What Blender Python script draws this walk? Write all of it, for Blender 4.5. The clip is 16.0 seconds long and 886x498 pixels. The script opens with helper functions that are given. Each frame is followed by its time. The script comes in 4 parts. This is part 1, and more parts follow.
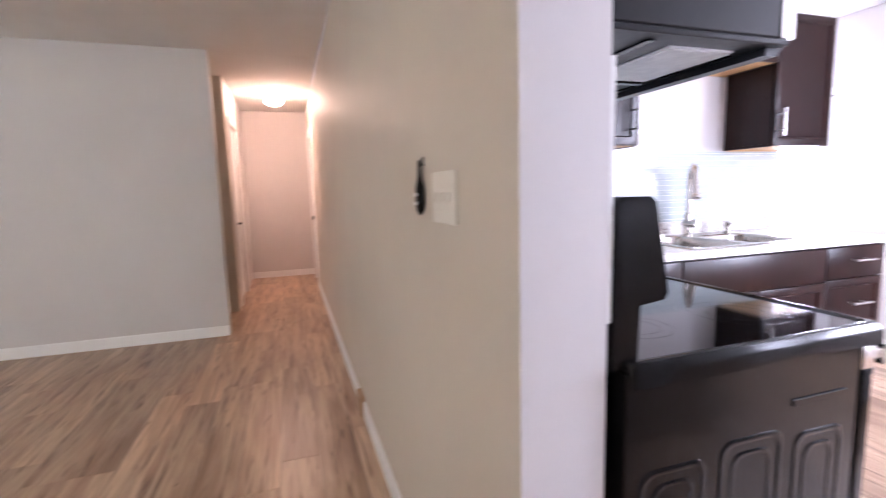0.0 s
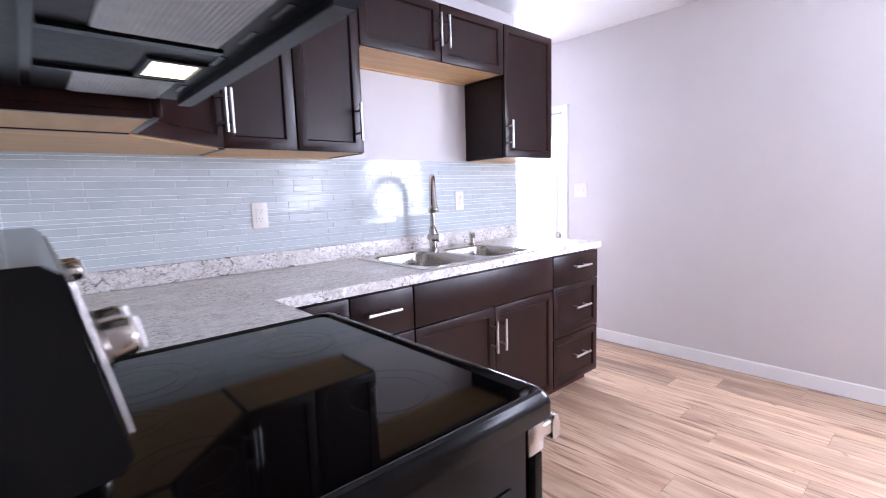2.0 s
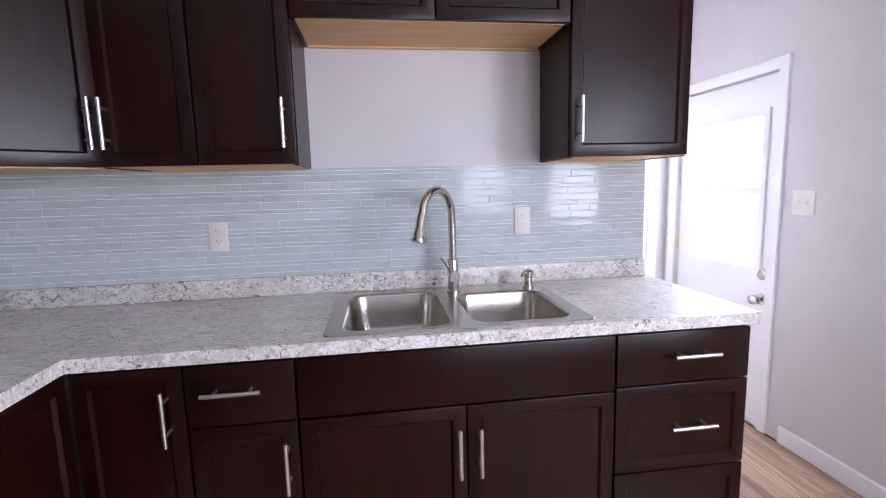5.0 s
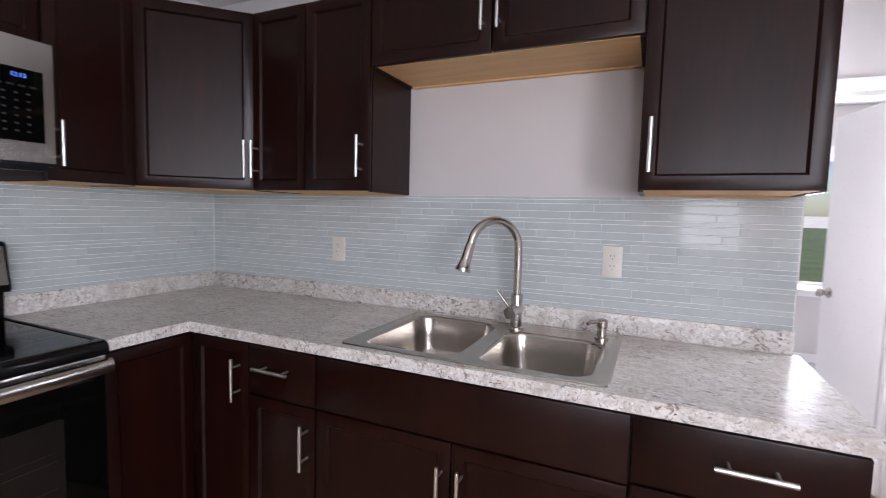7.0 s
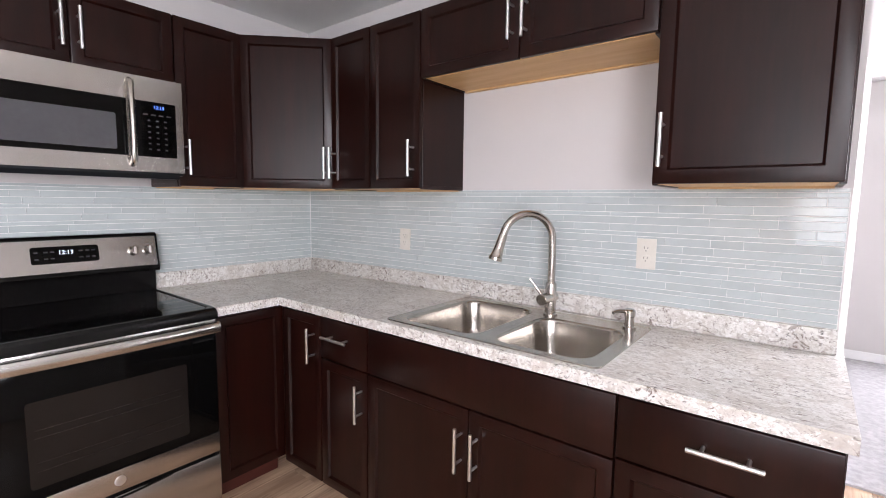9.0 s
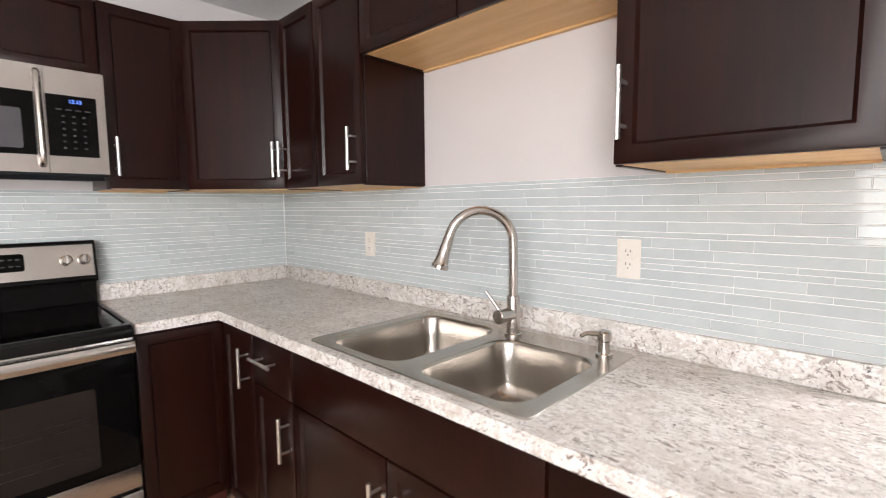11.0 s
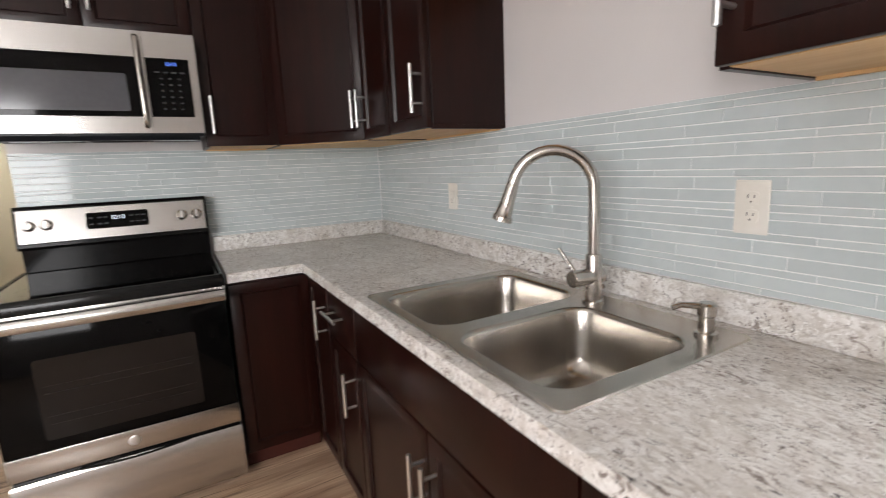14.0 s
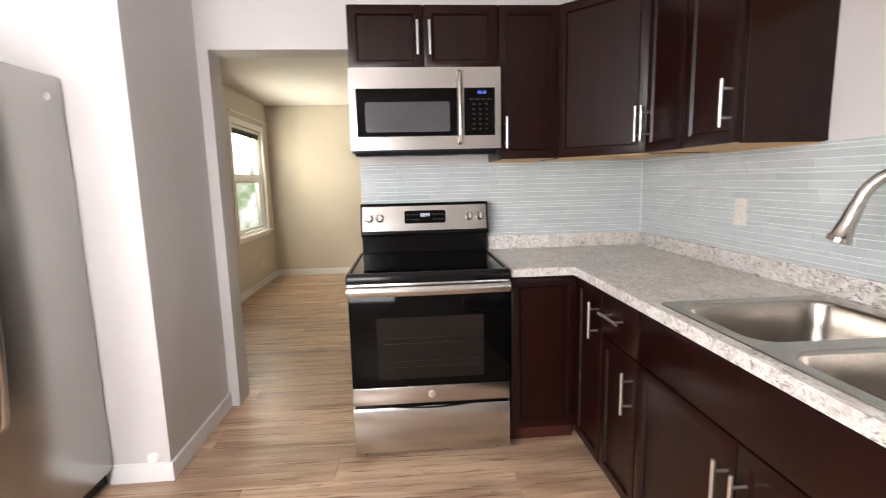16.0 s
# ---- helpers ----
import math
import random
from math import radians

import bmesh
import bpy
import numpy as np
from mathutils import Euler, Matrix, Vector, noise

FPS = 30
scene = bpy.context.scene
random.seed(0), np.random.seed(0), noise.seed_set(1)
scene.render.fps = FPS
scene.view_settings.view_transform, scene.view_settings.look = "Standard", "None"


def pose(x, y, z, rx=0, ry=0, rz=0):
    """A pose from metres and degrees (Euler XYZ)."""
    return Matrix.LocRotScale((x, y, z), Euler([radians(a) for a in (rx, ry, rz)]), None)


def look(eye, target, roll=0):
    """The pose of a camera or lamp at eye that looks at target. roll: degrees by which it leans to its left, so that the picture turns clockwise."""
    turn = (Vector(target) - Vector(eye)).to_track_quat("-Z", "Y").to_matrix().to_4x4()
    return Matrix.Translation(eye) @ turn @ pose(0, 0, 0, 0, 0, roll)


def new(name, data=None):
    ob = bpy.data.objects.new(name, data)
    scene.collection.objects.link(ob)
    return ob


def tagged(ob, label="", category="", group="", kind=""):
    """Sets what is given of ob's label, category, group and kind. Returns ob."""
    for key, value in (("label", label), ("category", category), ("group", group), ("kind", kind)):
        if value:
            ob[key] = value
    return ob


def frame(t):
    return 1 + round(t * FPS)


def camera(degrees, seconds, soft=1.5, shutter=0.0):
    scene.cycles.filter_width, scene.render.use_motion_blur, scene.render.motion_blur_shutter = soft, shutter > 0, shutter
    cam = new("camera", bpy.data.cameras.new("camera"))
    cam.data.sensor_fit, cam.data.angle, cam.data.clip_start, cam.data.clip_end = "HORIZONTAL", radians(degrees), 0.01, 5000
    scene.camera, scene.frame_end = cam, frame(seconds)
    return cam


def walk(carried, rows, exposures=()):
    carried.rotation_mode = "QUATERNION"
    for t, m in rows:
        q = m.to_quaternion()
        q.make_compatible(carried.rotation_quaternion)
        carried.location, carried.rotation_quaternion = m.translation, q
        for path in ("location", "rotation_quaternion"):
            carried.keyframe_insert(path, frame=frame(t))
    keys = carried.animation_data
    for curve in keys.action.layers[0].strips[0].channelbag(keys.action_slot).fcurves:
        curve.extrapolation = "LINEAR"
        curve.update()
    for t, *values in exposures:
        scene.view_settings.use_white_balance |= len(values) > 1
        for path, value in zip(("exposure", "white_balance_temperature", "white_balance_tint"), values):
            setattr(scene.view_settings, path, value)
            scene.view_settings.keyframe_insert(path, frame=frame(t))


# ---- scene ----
cam = camera(87.3, 16.0, soft=1.0, shutter=0.5)

PATH = [
    (0, (-0.504, -2.347, 1.227), (0.119, -0.463, 0.979), -1.5),
    (0.5, (-0.366, -2.314, 1.23), (0.609, -0.581, 1.019), -1.9),
    (1, (-0.24, -2.256, 1.231), (0.971, -0.677, 1.03), -2.0),
    (1.5, (-0.071, -2.185, 1.245), (1.24, -0.69, 1.027), -2.2),
    (2, (0.082, -2.161, 1.255), (1.398, -0.676, 1.006), -1.8),
    (2.5, (0.264, -2.062, 1.249), (1.561, -0.564, 0.98), -2.4),
    (3, (0.469, -1.959, 1.264), (1.674, -0.385, 0.996), -1.9),
    (5.5, (1.775, -1.983, 1.356), (1.736, 0.001, 1.11), -1.3),
    (6, (1.99, -1.95, 1.338), (1.664, 0.014, 1.145), -0.4),
    (6.5, (2.116, -1.918, 1.367), (1.557, -0.007, 1.177), 0.7),
    (7, (2.267, -1.874, 1.357), (1.451, -0.055, 1.202), 1.5),
    (7.5, (2.423, -1.822, 1.367), (1.365, -0.131, 1.215), 1.2),
    (8, (2.496, -1.856, 1.363), (1.356, -0.218, 1.225), 1.9),
    (8.5, (2.567, -1.915, 1.383), (1.382, -0.314, 1.195), 1.3),
    (11, (2.696, -1.387, 1.351), (1.31, 0.043, 1.165), -0.5),
    (11.5, (2.693, -1.196, 1.343), (1.283, 0.208, 1.149), -0.9),
    (12, (2.687, -1.037, 1.332), (1.245, 0.324, 1.076), -1.6),
    (12.5, (2.662, -0.988, 1.298), (1.227, 0.379, 1.022), -0.5),
    (13, (2.643, -0.978, 1.28), (1.141, 0.309, 0.984), -0.2),
    (13.5, (2.651, -1.01, 1.283), (1.026, 0.111, 0.962), -0.9),
    (14, (2.681, -1.098, 1.306), (0.966, -0.131, 0.953), -2.5),
    (14.5, (2.694, -1.243, 1.3), (0.904, -0.423, 0.948), -2.3),
    (15, (2.72, -1.371, 1.314), (0.844, -0.784, 0.947), -2.2),
    (15.5, (2.745, -1.405, 1.333), (0.8, -1.081, 0.997), -2.6),
    (16, (2.764, -1.435, 1.329), (0.79, -1.291, 1.04), -1.4),
]
walk(cam, [(t, look(eye, target, roll)) for t, eye, target, roll in PATH],
     [(0, 1.28, 5700, 27), (0.5, 1.15, 5650, 25), (1.0, 0.98, 5650, 25), (1.5, 0.82, 5650, 25), (2.5, 0.5, 5650, 25), (3.2, 0.38, 5700, 24), (5.5, -0.08, 5900, 21), (7.0, -0.28, 6250, 19), (7.5, -0.32, 6350, 19), (8.5, 0.10, 6400, 18), (11.0, 0.46, 6900, 15), (12.0, 0.20, 6900, 14), (13.0, -0.10, 6900, 14), (14.0, -0.06, 6850, 13), (15.0, 0.18, 6850, 15), (16.0, 0.48, 6900, 15)])
# ---------------- light ----------------
world = bpy.data.worlds.new("world")
scene.world = world
world.use_nodes = True
wn = world.node_tree.nodes
sky = wn.new("ShaderNodeTexSky")
sky.sky_type, sky.sun_disc = "NISHITA", False
sky.sun_elevation, sky.sun_rotation = radians(50), radians(200)
world.node_tree.links.new(sky.outputs[0], wn["Background"].inputs[0])
wn["Background"].inputs[1].default_value = 0.15

sun = new("sun", bpy.data.lights.new("sun", "SUN"))
sun.data.energy, sun.data.angle, sun.data.color = 4.5, radians(0.6), (1, 0.96, 0.9)
sun.matrix_world = look((0, 10, 12), (0, 0, 0))


def daylight(name, x, y, z, tx, ty, tz, w, h, watts, color):
    lamp = new(name, bpy.data.lights.new(name, "AREA"))
    lamp.data.shape, lamp.data.size, lamp.data.size_y = "RECTANGLE", w, h
    lamp.data.energy, lamp.data.color = watts, color
    lamp.matrix_world = look((x, y, z), (tx, ty, tz))
    return lamp


DAY = (0.93, 0.96, 1.0)
daylight("daylight_kitchen_window", 3.538, -2.70, 1.47, 0, -2.70, 1.47, 1.24, 0.98, 72, DAY)
daylight("daylight_south_window", 2.81, -3.635, 1.49, 2.81, 0, 1.49, 0.54, 0.94, 19, DAY)
daylight("daylight_back_door", 3.582, 0.515, 1.26, 0, 0.515, 1.26, 0.70, 0.95, 38, DAY)
daylight("daylight_front_window", -3.31, -3.57, 1.72, -3.31, 0, 1.55, 1.06, 0.64, 30, (1.0, 0.985, 0.80))
daylight("daylight_room_window", 3.95, 3.620, 1.36, 3.95, 0, 1.36, 0.89, 1.27, 90, DAY)

# ---------------- materials ----------------
def material(name, c1, c2, scale=8.0, rough=0.5, metal=0.0, bump=0.0, stretch=(1, 1, 1), fine=60.0, coat=0.0,
             vary=0.0, rough_var=0.08, mix=(0.35, 0.65), emit=None, ior=1.45):
    m = bpy.data.materials.new(name)
    m.use_nodes = True
    n, l = m.node_tree.nodes, m.node_tree.links
    p = n["Principled BSDF"]
    tc, mp = n.new("ShaderNodeTexCoord"), n.new("ShaderNodeMapping")
    mp.inputs["Scale"].default_value = stretch
    l.new(tc.outputs["Object"], mp.inputs["Vector"])
    vec = mp.outputs[0]
    info = n.new("ShaderNodeObjectInfo")
    if vary:
        add, mul = n.new("ShaderNodeVectorMath"), n.new("ShaderNodeMath")
        mul.operation, mul.inputs[1].default_value = "MULTIPLY", 37.0
        l.new(info.outputs["Random"], mul.inputs[0])
        l.new(mp.outputs[0], add.inputs[0])
        l.new(mul.outputs[0], add.inputs[1])
        vec = add.outputs[0]
    big, small = n.new("ShaderNodeTexNoise"), n.new("ShaderNodeTexNoise")
    big.inputs["Scale"].default_value, big.inputs["Detail"].default_value = scale, 5
    small.inputs["Scale"].default_value, small.inputs["Detail"].default_value = fine, 4
    l.new(vec, big.inputs["Vector"])
    l.new(vec, small.inputs["Vector"])
    ramp = n.new("ShaderNodeValToRGB")
    ramp.color_ramp.elements[0].position, ramp.color_ramp.elements[1].position = mix
    ramp.color_ramp.elements[0].color, ramp.color_ramp.elements[1].color = (*c1, 1), (*c2, 1)
    blend = n.new("ShaderNodeMath")
    blend.operation = "MULTIPLY_ADD"
    blend.inputs[1].default_value, blend.inputs[2].default_value = 0.3, 0.0
    l.new(small.outputs["Fac"], blend.inputs[0])
    tot = n.new("ShaderNodeMath")
    tot.operation = "MULTIPLY_ADD"
    tot.inputs[1].default_value = 0.7
    l.new(big.outputs["Fac"], tot.inputs[0])
    l.new(blend.outputs[0], tot.inputs[2])
    l.new(tot.outputs[0], ramp.inputs[0])
    col = ramp.outputs[0]
    if vary:
        hsv, rng = n.new("ShaderNodeHueSaturation"), n.new("ShaderNodeMapRange")
        rng.inputs["To Min"].default_value, rng.inputs["To Max"].default_value = 1 - vary, 1 + vary
        l.new(info.outputs["Random"], rng.inputs["Value"])
        l.new(rng.outputs[0], hsv.inputs["Value"])
        l.new(col, hsv.inputs["Color"])
        col = hsv.outputs[0]
    l.new(col, p.inputs["Base Color"])
    rr = n.new("ShaderNodeMapRange")
    rr.inputs["To Min"].default_value, rr.inputs["To Max"].default_value = max(rough - rough_var, 0.01), rough + rough_var
    l.new(small.outputs["Fac"], rr.inputs["Value"])
    l.new(rr.outputs[0], p.inputs["Roughness"])
    p.inputs["Metallic"].default_value, p.inputs["Coat Weight"].default_value, p.inputs["IOR"].default_value = metal, coat, ior
    p.inputs["Coat Roughness"].default_value = 0.08
    if bump:
        b = n.new("ShaderNodeBump")
        b.inputs["Strength"].default_value, b.inputs["Distance"].default_value = bump, 0.002
        l.new(small.outputs["Fac"], b.inputs["Height"])
        l.new(b.outputs[0], p.inputs["Normal"])
    if emit:
        p.inputs["Emission Color"].default_value, p.inputs["Emission Strength"].default_value = (*emit[0], 1), emit[1]
    return m


def granite(name):
    """Speckled pale laminate: cream ground, grey clouds, dark brown flecks."""
    m = bpy.data.materials.new(name)
    m.use_nodes = True
    n, l = m.node_tree.nodes, m.node_tree.links
    p, tc = n["Principled BSDF"], n.new("ShaderNodeTexCoord")
    def layer(scale, lo, hi, detail=6.0, dist=0.0, squash=(1, 1, 1)):
        mp, t, r = n.new("ShaderNodeMapping"), n.new("ShaderNodeTexNoise"), n.new("ShaderNodeMapRange")
        mp.inputs["Scale"].default_value = squash
        l.new(tc.outputs["Object"], mp.inputs["Vector"])
        t.inputs["Scale"].default_value, t.inputs["Detail"].default_value, t.inputs["Distortion"].default_value = scale, detail, dist
        t.inputs["Roughness"].default_value = 0.65
        r.inputs["From Min"].default_value, r.inputs["From Max"].default_value = lo, hi
        l.new(mp.outputs[0], t.inputs["Vector"])
        l.new(t.outputs["Fac"], r.inputs["Value"])
        return r.outputs[0]
    def over(a, fac, color):
        x = n.new("ShaderNodeMix")
        x.data_type = "RGBA"
        l.new(fac, x.inputs[0])
        if a is None:
            x.inputs[6].default_value = (0.79, 0.775, 0.75, 1)
        else:
            l.new(a, x.inputs[6])
        x.inputs[7].default_value = (*color, 1)
        return x.outputs[2]
    def within(fac, mask):
        x = n.new("ShaderNodeMath")
        x.operation = "MULTIPLY"
        l.new(fac, x.inputs[0])
        l.new(mask, x.inputs[1])
        return x.outputs[0]
    long = (0.75, 1.7, 1.0)
    drift = layer(6, 0.36, 0.58, 5, 0.8)
    c = over(None, layer(9, 0.44, 0.66, 6, 0.5), (0.60, 0.565, 0.525))
    c = over(c, layer(42, 0.49, 0.62, 8, 0.8, long), (0.53, 0.49, 0.445))
    c = over(c, layer(120, 0.52, 0.66, 5, 0.2), (0.52, 0.48, 0.445))
    c = over(c, layer(60, 0.57, 0.64, 6, 0.5, long), (0.86, 0.85, 0.83))
    c = over(c, within(layer(34, 0.560, 0.622, 10, 1.4, long), drift), (0.21, 0.165, 0.14))
    c = over(c, within(layer(95, 0.585, 0.635, 6, 0.6, long), drift), (0.17, 0.13, 0.11))
    c = over(c, within(layer(50, 0.604, 0.640, 8, 1.4, long), drift), (0.05, 0.04, 0.038))
    l.new(c, p.inputs["Base Color"])
    p.inputs["Roughness"].default_value = 0.34
    return m


WALL = material("wall_paint", (0.615, 0.59, 0.583), (0.648, 0.622, 0.614), 2.0, 0.55, bump=0.12, fine=220)
LIVING = material("living_paint", (0.60, 0.545, 0.468), (0.635, 0.58, 0.503), 2.0, 0.55, bump=0.12, fine=220)
CEIL = material("ceiling_paint", (0.76, 0.75, 0.73), (0.80, 0.79, 0.78), 3.0, 0.8, bump=0.3, fine=180)
TRIM = material("white_trim_paint", (0.85, 0.85, 0.85), (0.88, 0.88, 0.88), 3.0, 0.3, bump=0.04)
def plank_wood(name):
    """Printed wood: drifting tan ground, fine grain along y, thin dark streaks and knots; each plank its own shade."""
    m = bpy.data.materials.new(name)
    m.use_nodes = True
    n, l = m.node_tree.nodes, m.node_tree.links
    p, tc, info = n["Principled BSDF"], n.new("ShaderNodeTexCoord"), n.new("ShaderNodeObjectInfo")
    shift, mul = n.new("ShaderNodeVectorMath"), n.new("ShaderNodeMath")
    mul.operation, mul.inputs[1].default_value = "MULTIPLY", 53.0
    l.new(info.outputs["Random"], mul.inputs[0])
    l.new(tc.outputs["Object"], shift.inputs[0])
    l.new(mul.outputs[0], shift.inputs[1])
    def layer(stretch, lo, hi, detail, dist, top=1.0):
        mp, t, r = n.new("ShaderNodeMapping"), n.new("ShaderNodeTexNoise"), n.new("ShaderNodeMapRange")
        mp.inputs["Scale"].default_value = stretch
        l.new(shift.outputs[0], mp.inputs["Vector"])
        t.inputs["Scale"].default_value, t.inputs["Detail"].default_value, t.inputs["Distortion"].default_value = 1.0, detail, dist
        r.inputs["From Min"].default_value, r.inputs["From Max"].default_value, r.inputs["To Max"].default_value = lo, hi, top
        l.new(mp.outputs[0], t.inputs["Vector"])
        l.new(t.outputs["Fac"], r.inputs["Value"])
        return r.outputs[0]
    def over(a, fac, color):
        x = n.new("ShaderNodeMix")
        x.data_type = "RGBA"
        l.new(fac, x.inputs[0])
        if isinstance(a, tuple):
            x.inputs[6].default_value = (*a, 1)
        else:
            l.new(a, x.inputs[6])
        x.inputs[7].default_value = (*color, 1)
        return x.outputs[2]
    grain = layer((95, 3.5, 95), 0.30, 0.70, 4, 0.2)
    c = over((0.355, 0.222, 0.143), layer((13, 1.3, 13), 0.34, 0.62, 4, 0.5), (0.600, 0.425, 0.290))
    c = over(c, layer((95, 3.5, 95), 0.46, 0.72, 4, 0.2, 0.55), (0.30, 0.18, 0.11))
    c = over(c, layer((34, 2.1, 34), 0.56, 0.68, 6, 1.2, 0.85), (0.145, 0.08, 0.048))
    c = over(c, layer((22, 8, 22), 0.69, 0.76, 3, 0.6, 0.8), (0.12, 0.065, 0.04))
    hsv, rng = n.new("ShaderNodeHueSaturation"), n.new("ShaderNodeMapRange")
    rng.inputs["To Min"].default_value, rng.inputs["To Max"].default_value = 0.80, 1.18
    l.new(info.outputs["Random"], rng.inputs["Value"])
    l.new(rng.outputs[0], hsv.inputs["Value"])
    l.new(c, hsv.inputs["Color"])
    l.new(hsv.outputs[0], p.inputs["Base Color"])
    rr, b = n.new("ShaderNodeMapRange"), n.new("ShaderNodeBump")
    rr.inputs["To Min"].default_value, rr.inputs["To Max"].default_value = 0.28, 0.42
    l.new(grain, rr.inputs["Value"])
    l.new(rr.outputs[0], p.inputs["Roughness"])
    b.inputs["Strength"].default_value, b.inputs["Distance"].default_value = 0.08, 0.001
    l.new(grain, b.inputs["Height"])
    l.new(b.outputs[0], p.inputs["Normal"])
    return m


PLANK = plank_wood("vinyl_plank")
SUBFLOOR = material("subfloor", (0.05, 0.035, 0.025), (0.08, 0.06, 0.04), 5, 0.8)
CARPET = material("carpet", (0.34, 0.33, 0.34), (0.50, 0.49, 0.50), 30, 0.95, bump=1.0, fine=300)
ESPRESSO = material("espresso_wood", (0.0058, 0.0011, 0.0007), (0.0210, 0.0044, 0.0026), 2.2, 0.31, stretch=(6, 6, 0.6), fine=14, ior=1.345, rough_var=0.02, mix=(0.28, 0.72))
TOEKICK = material("toe_kick_wood", (0.05, 0.012, 0.009), (0.085, 0.02, 0.014), 3, 0.4, stretch=(1, 7, 7))
MAPLE = material("raw_maple", (0.60, 0.35, 0.15), (0.70, 0.45, 0.22), 3.0, 0.5, bump=0.05, stretch=(1, 8, 8), fine=30)
STONE = granite("speckled_laminate")
TILE = material("glass_tile", (0.472, 0.530, 0.538), (0.538, 0.590, 0.592), 6.0, 0.075, bump=0.05, fine=30, vary=0.04, rough_var=0.03, ior=1.36)
GROUT = material("grout", (0.78, 0.79, 0.78), (0.86, 0.86, 0.85), 20, 0.8, bump=0.3)
STEEL = material("brushed_steel", (0.445, 0.41, 0.37), (0.475, 0.44, 0.40), 3.0, 0.25, metal=1, bump=0.002, stretch=(1, 14, 14), fine=12, rough_var=0.015)
STEELV = material("brushed_steel_wide", (0.51, 0.49, 0.465), (0.525, 0.50, 0.475), 2.0, 0.25, metal=1, stretch=(0.8, 22, 22), fine=9, rough_var=0.004)
STEELF = material("fridge_steel", (0.405, 0.395, 0.38), (0.415, 0.405, 0.39), 2.0, 0.26, metal=1, rough_var=0.004, stretch=(22, 22, 0.8), fine=9)
NICKEL = material("brushed_nickel", (0.50, 0.46, 0.42), (0.62, 0.58, 0.54), 5.0, 0.22, metal=1)
CHROME = material("satin_bar", (0.74, 0.73, 0.72), (0.80, 0.79, 0.78), 8.0, 0.34, metal=1)
BLACK = material("black_enamel", (0.004, 0.0036, 0.0036), (0.006, 0.0055, 0.0055), 4.0, 0.16, ior=1.30, rough_var=0.0)
BGLASS = material("black_glass", (0.002, 0.002, 0.002), (0.003, 0.0027, 0.0027), 3.0, 0.05, rough_var=0.0, ior=1.26)
OVENGLASS = material("oven_window", (0.010, 0.008, 0.007), (0.012, 0.0095, 0.0085), 6.0, 0.12, rough_var=0.0, ior=1.3)
MWGLASS = material("microwave_window", (0.06, 0.06, 0.067), (0.07, 0.07, 0.077), 8.0, 0.13, rough_var=0.0, ior=1.6)
DGREY = material("dark_plastic", (0.007, 0.007, 0.008), (0.011, 0.011, 0.012), 6.0, 0.35, ior=1.3)
VENTGREY = material("vent_plastic", (0.008, 0.009, 0.011), (0.013, 0.014, 0.017), 6.0, 0.32, ior=1.3)
FILTER = material("aluminium_filter", (0.70, 0.70, 0.69), (0.82, 0.82, 0.80), 30.0, 0.4, metal=0.5, bump=0.2)
BRING = material("burner_print", (0.005, 0.005, 0.005), (0.008, 0.008, 0.008), 5.0, 0.2, ior=1.3)
OVENBLACK = material("oven_door_glass", (0.002, 0.002, 0.002), (0.003, 0.0027, 0.0027), 3.0, 0.07, rough_var=0.0, ior=1.2)
RACK = material("oven_rack_wire", (0.016, 0.014, 0.013), (0.024, 0.021, 0.019), 9.0, 0.3)
PLATE = material("ivory_plate", (0.72, 0.69, 0.62), (0.78, 0.75, 0.69), 5.0, 0.35)
SLOT = material("slot_dark", (0.03, 0.025, 0.02), (0.05, 0.04, 0.03), 5.0, 0.6)
BRASS = material("brass", (0.62, 0.48, 0.24), (0.72, 0.58, 0.32), 5.0, 0.3, metal=1)
TAN = material("raw_wood_block", (0.40, 0.26, 0.16), (0.50, 0.34, 0.22), 6.0, 0.6)
GRASS = material("grass", (0.05, 0.09, 0.025), (0.10, 0.15, 0.05), 0.6, 0.9, bump=0.5)
HOODLAMP = material("hood_lamp_lens", (0.9, 0.8, 0.5), (0.9, 0.8, 0.5), 3, 0.4, emit=((1.0, 0.86, 0.52), 2.0))
GLOBE = material("lamp_globe", (0.9, 0.88, 0.8), (0.9, 0.88, 0.8), 3, 0.3, emit=((1.0, 0.64, 0.41), 52.0))
BLUE = material("clock_blue", (0.05, 0.1, 0.5), (0.05, 0.1, 0.5), 3, 0.4, emit=((0.10, 0.25, 1.0), 1.8))
CLOCKW = material("clock_white", (0.6, 0.7, 0.8), (0.6, 0.7, 0.8), 3, 0.4, emit=((0.75, 0.85, 1.0), 1.3))
KEYPRINT = material("key_print", (0.014, 0.014, 0.016), (0.02, 0.02, 0.022), 3, 0.5)
GLASS = bpy.data.materials.new("pane_glass")
GLASS.use_nodes = True
gp = GLASS.node_tree.nodes["Principled BSDF"]
gp.inputs["Transmission Weight"].default_value, gp.inputs["Roughness"].default_value = 1.0, 0.0
gp.inputs["IOR"].default_value = 1.05

# ---------------- builders ----------------
def finish(name, bm, mat, smooth=35, recalc=True):
    if recalc:
        bmesh.ops.recalc_face_normals(bm, faces=bm.faces)
    me = bpy.data.meshes.new(name)
    bm.to_mesh(me)
    bm.free()
    me.materials.append(mat)
    if smooth:
        me.polygons.foreach_set("use_smooth", [True] * len(me.polygons))
        me.set_sharp_from_angle(angle=radians(smooth))
    return me


def part(name, bm, mat, parent, label=""):
    ob = new(name, finish(name, bm, mat))
    ob.parent = parent
    return tagged(ob, label) if label else ob


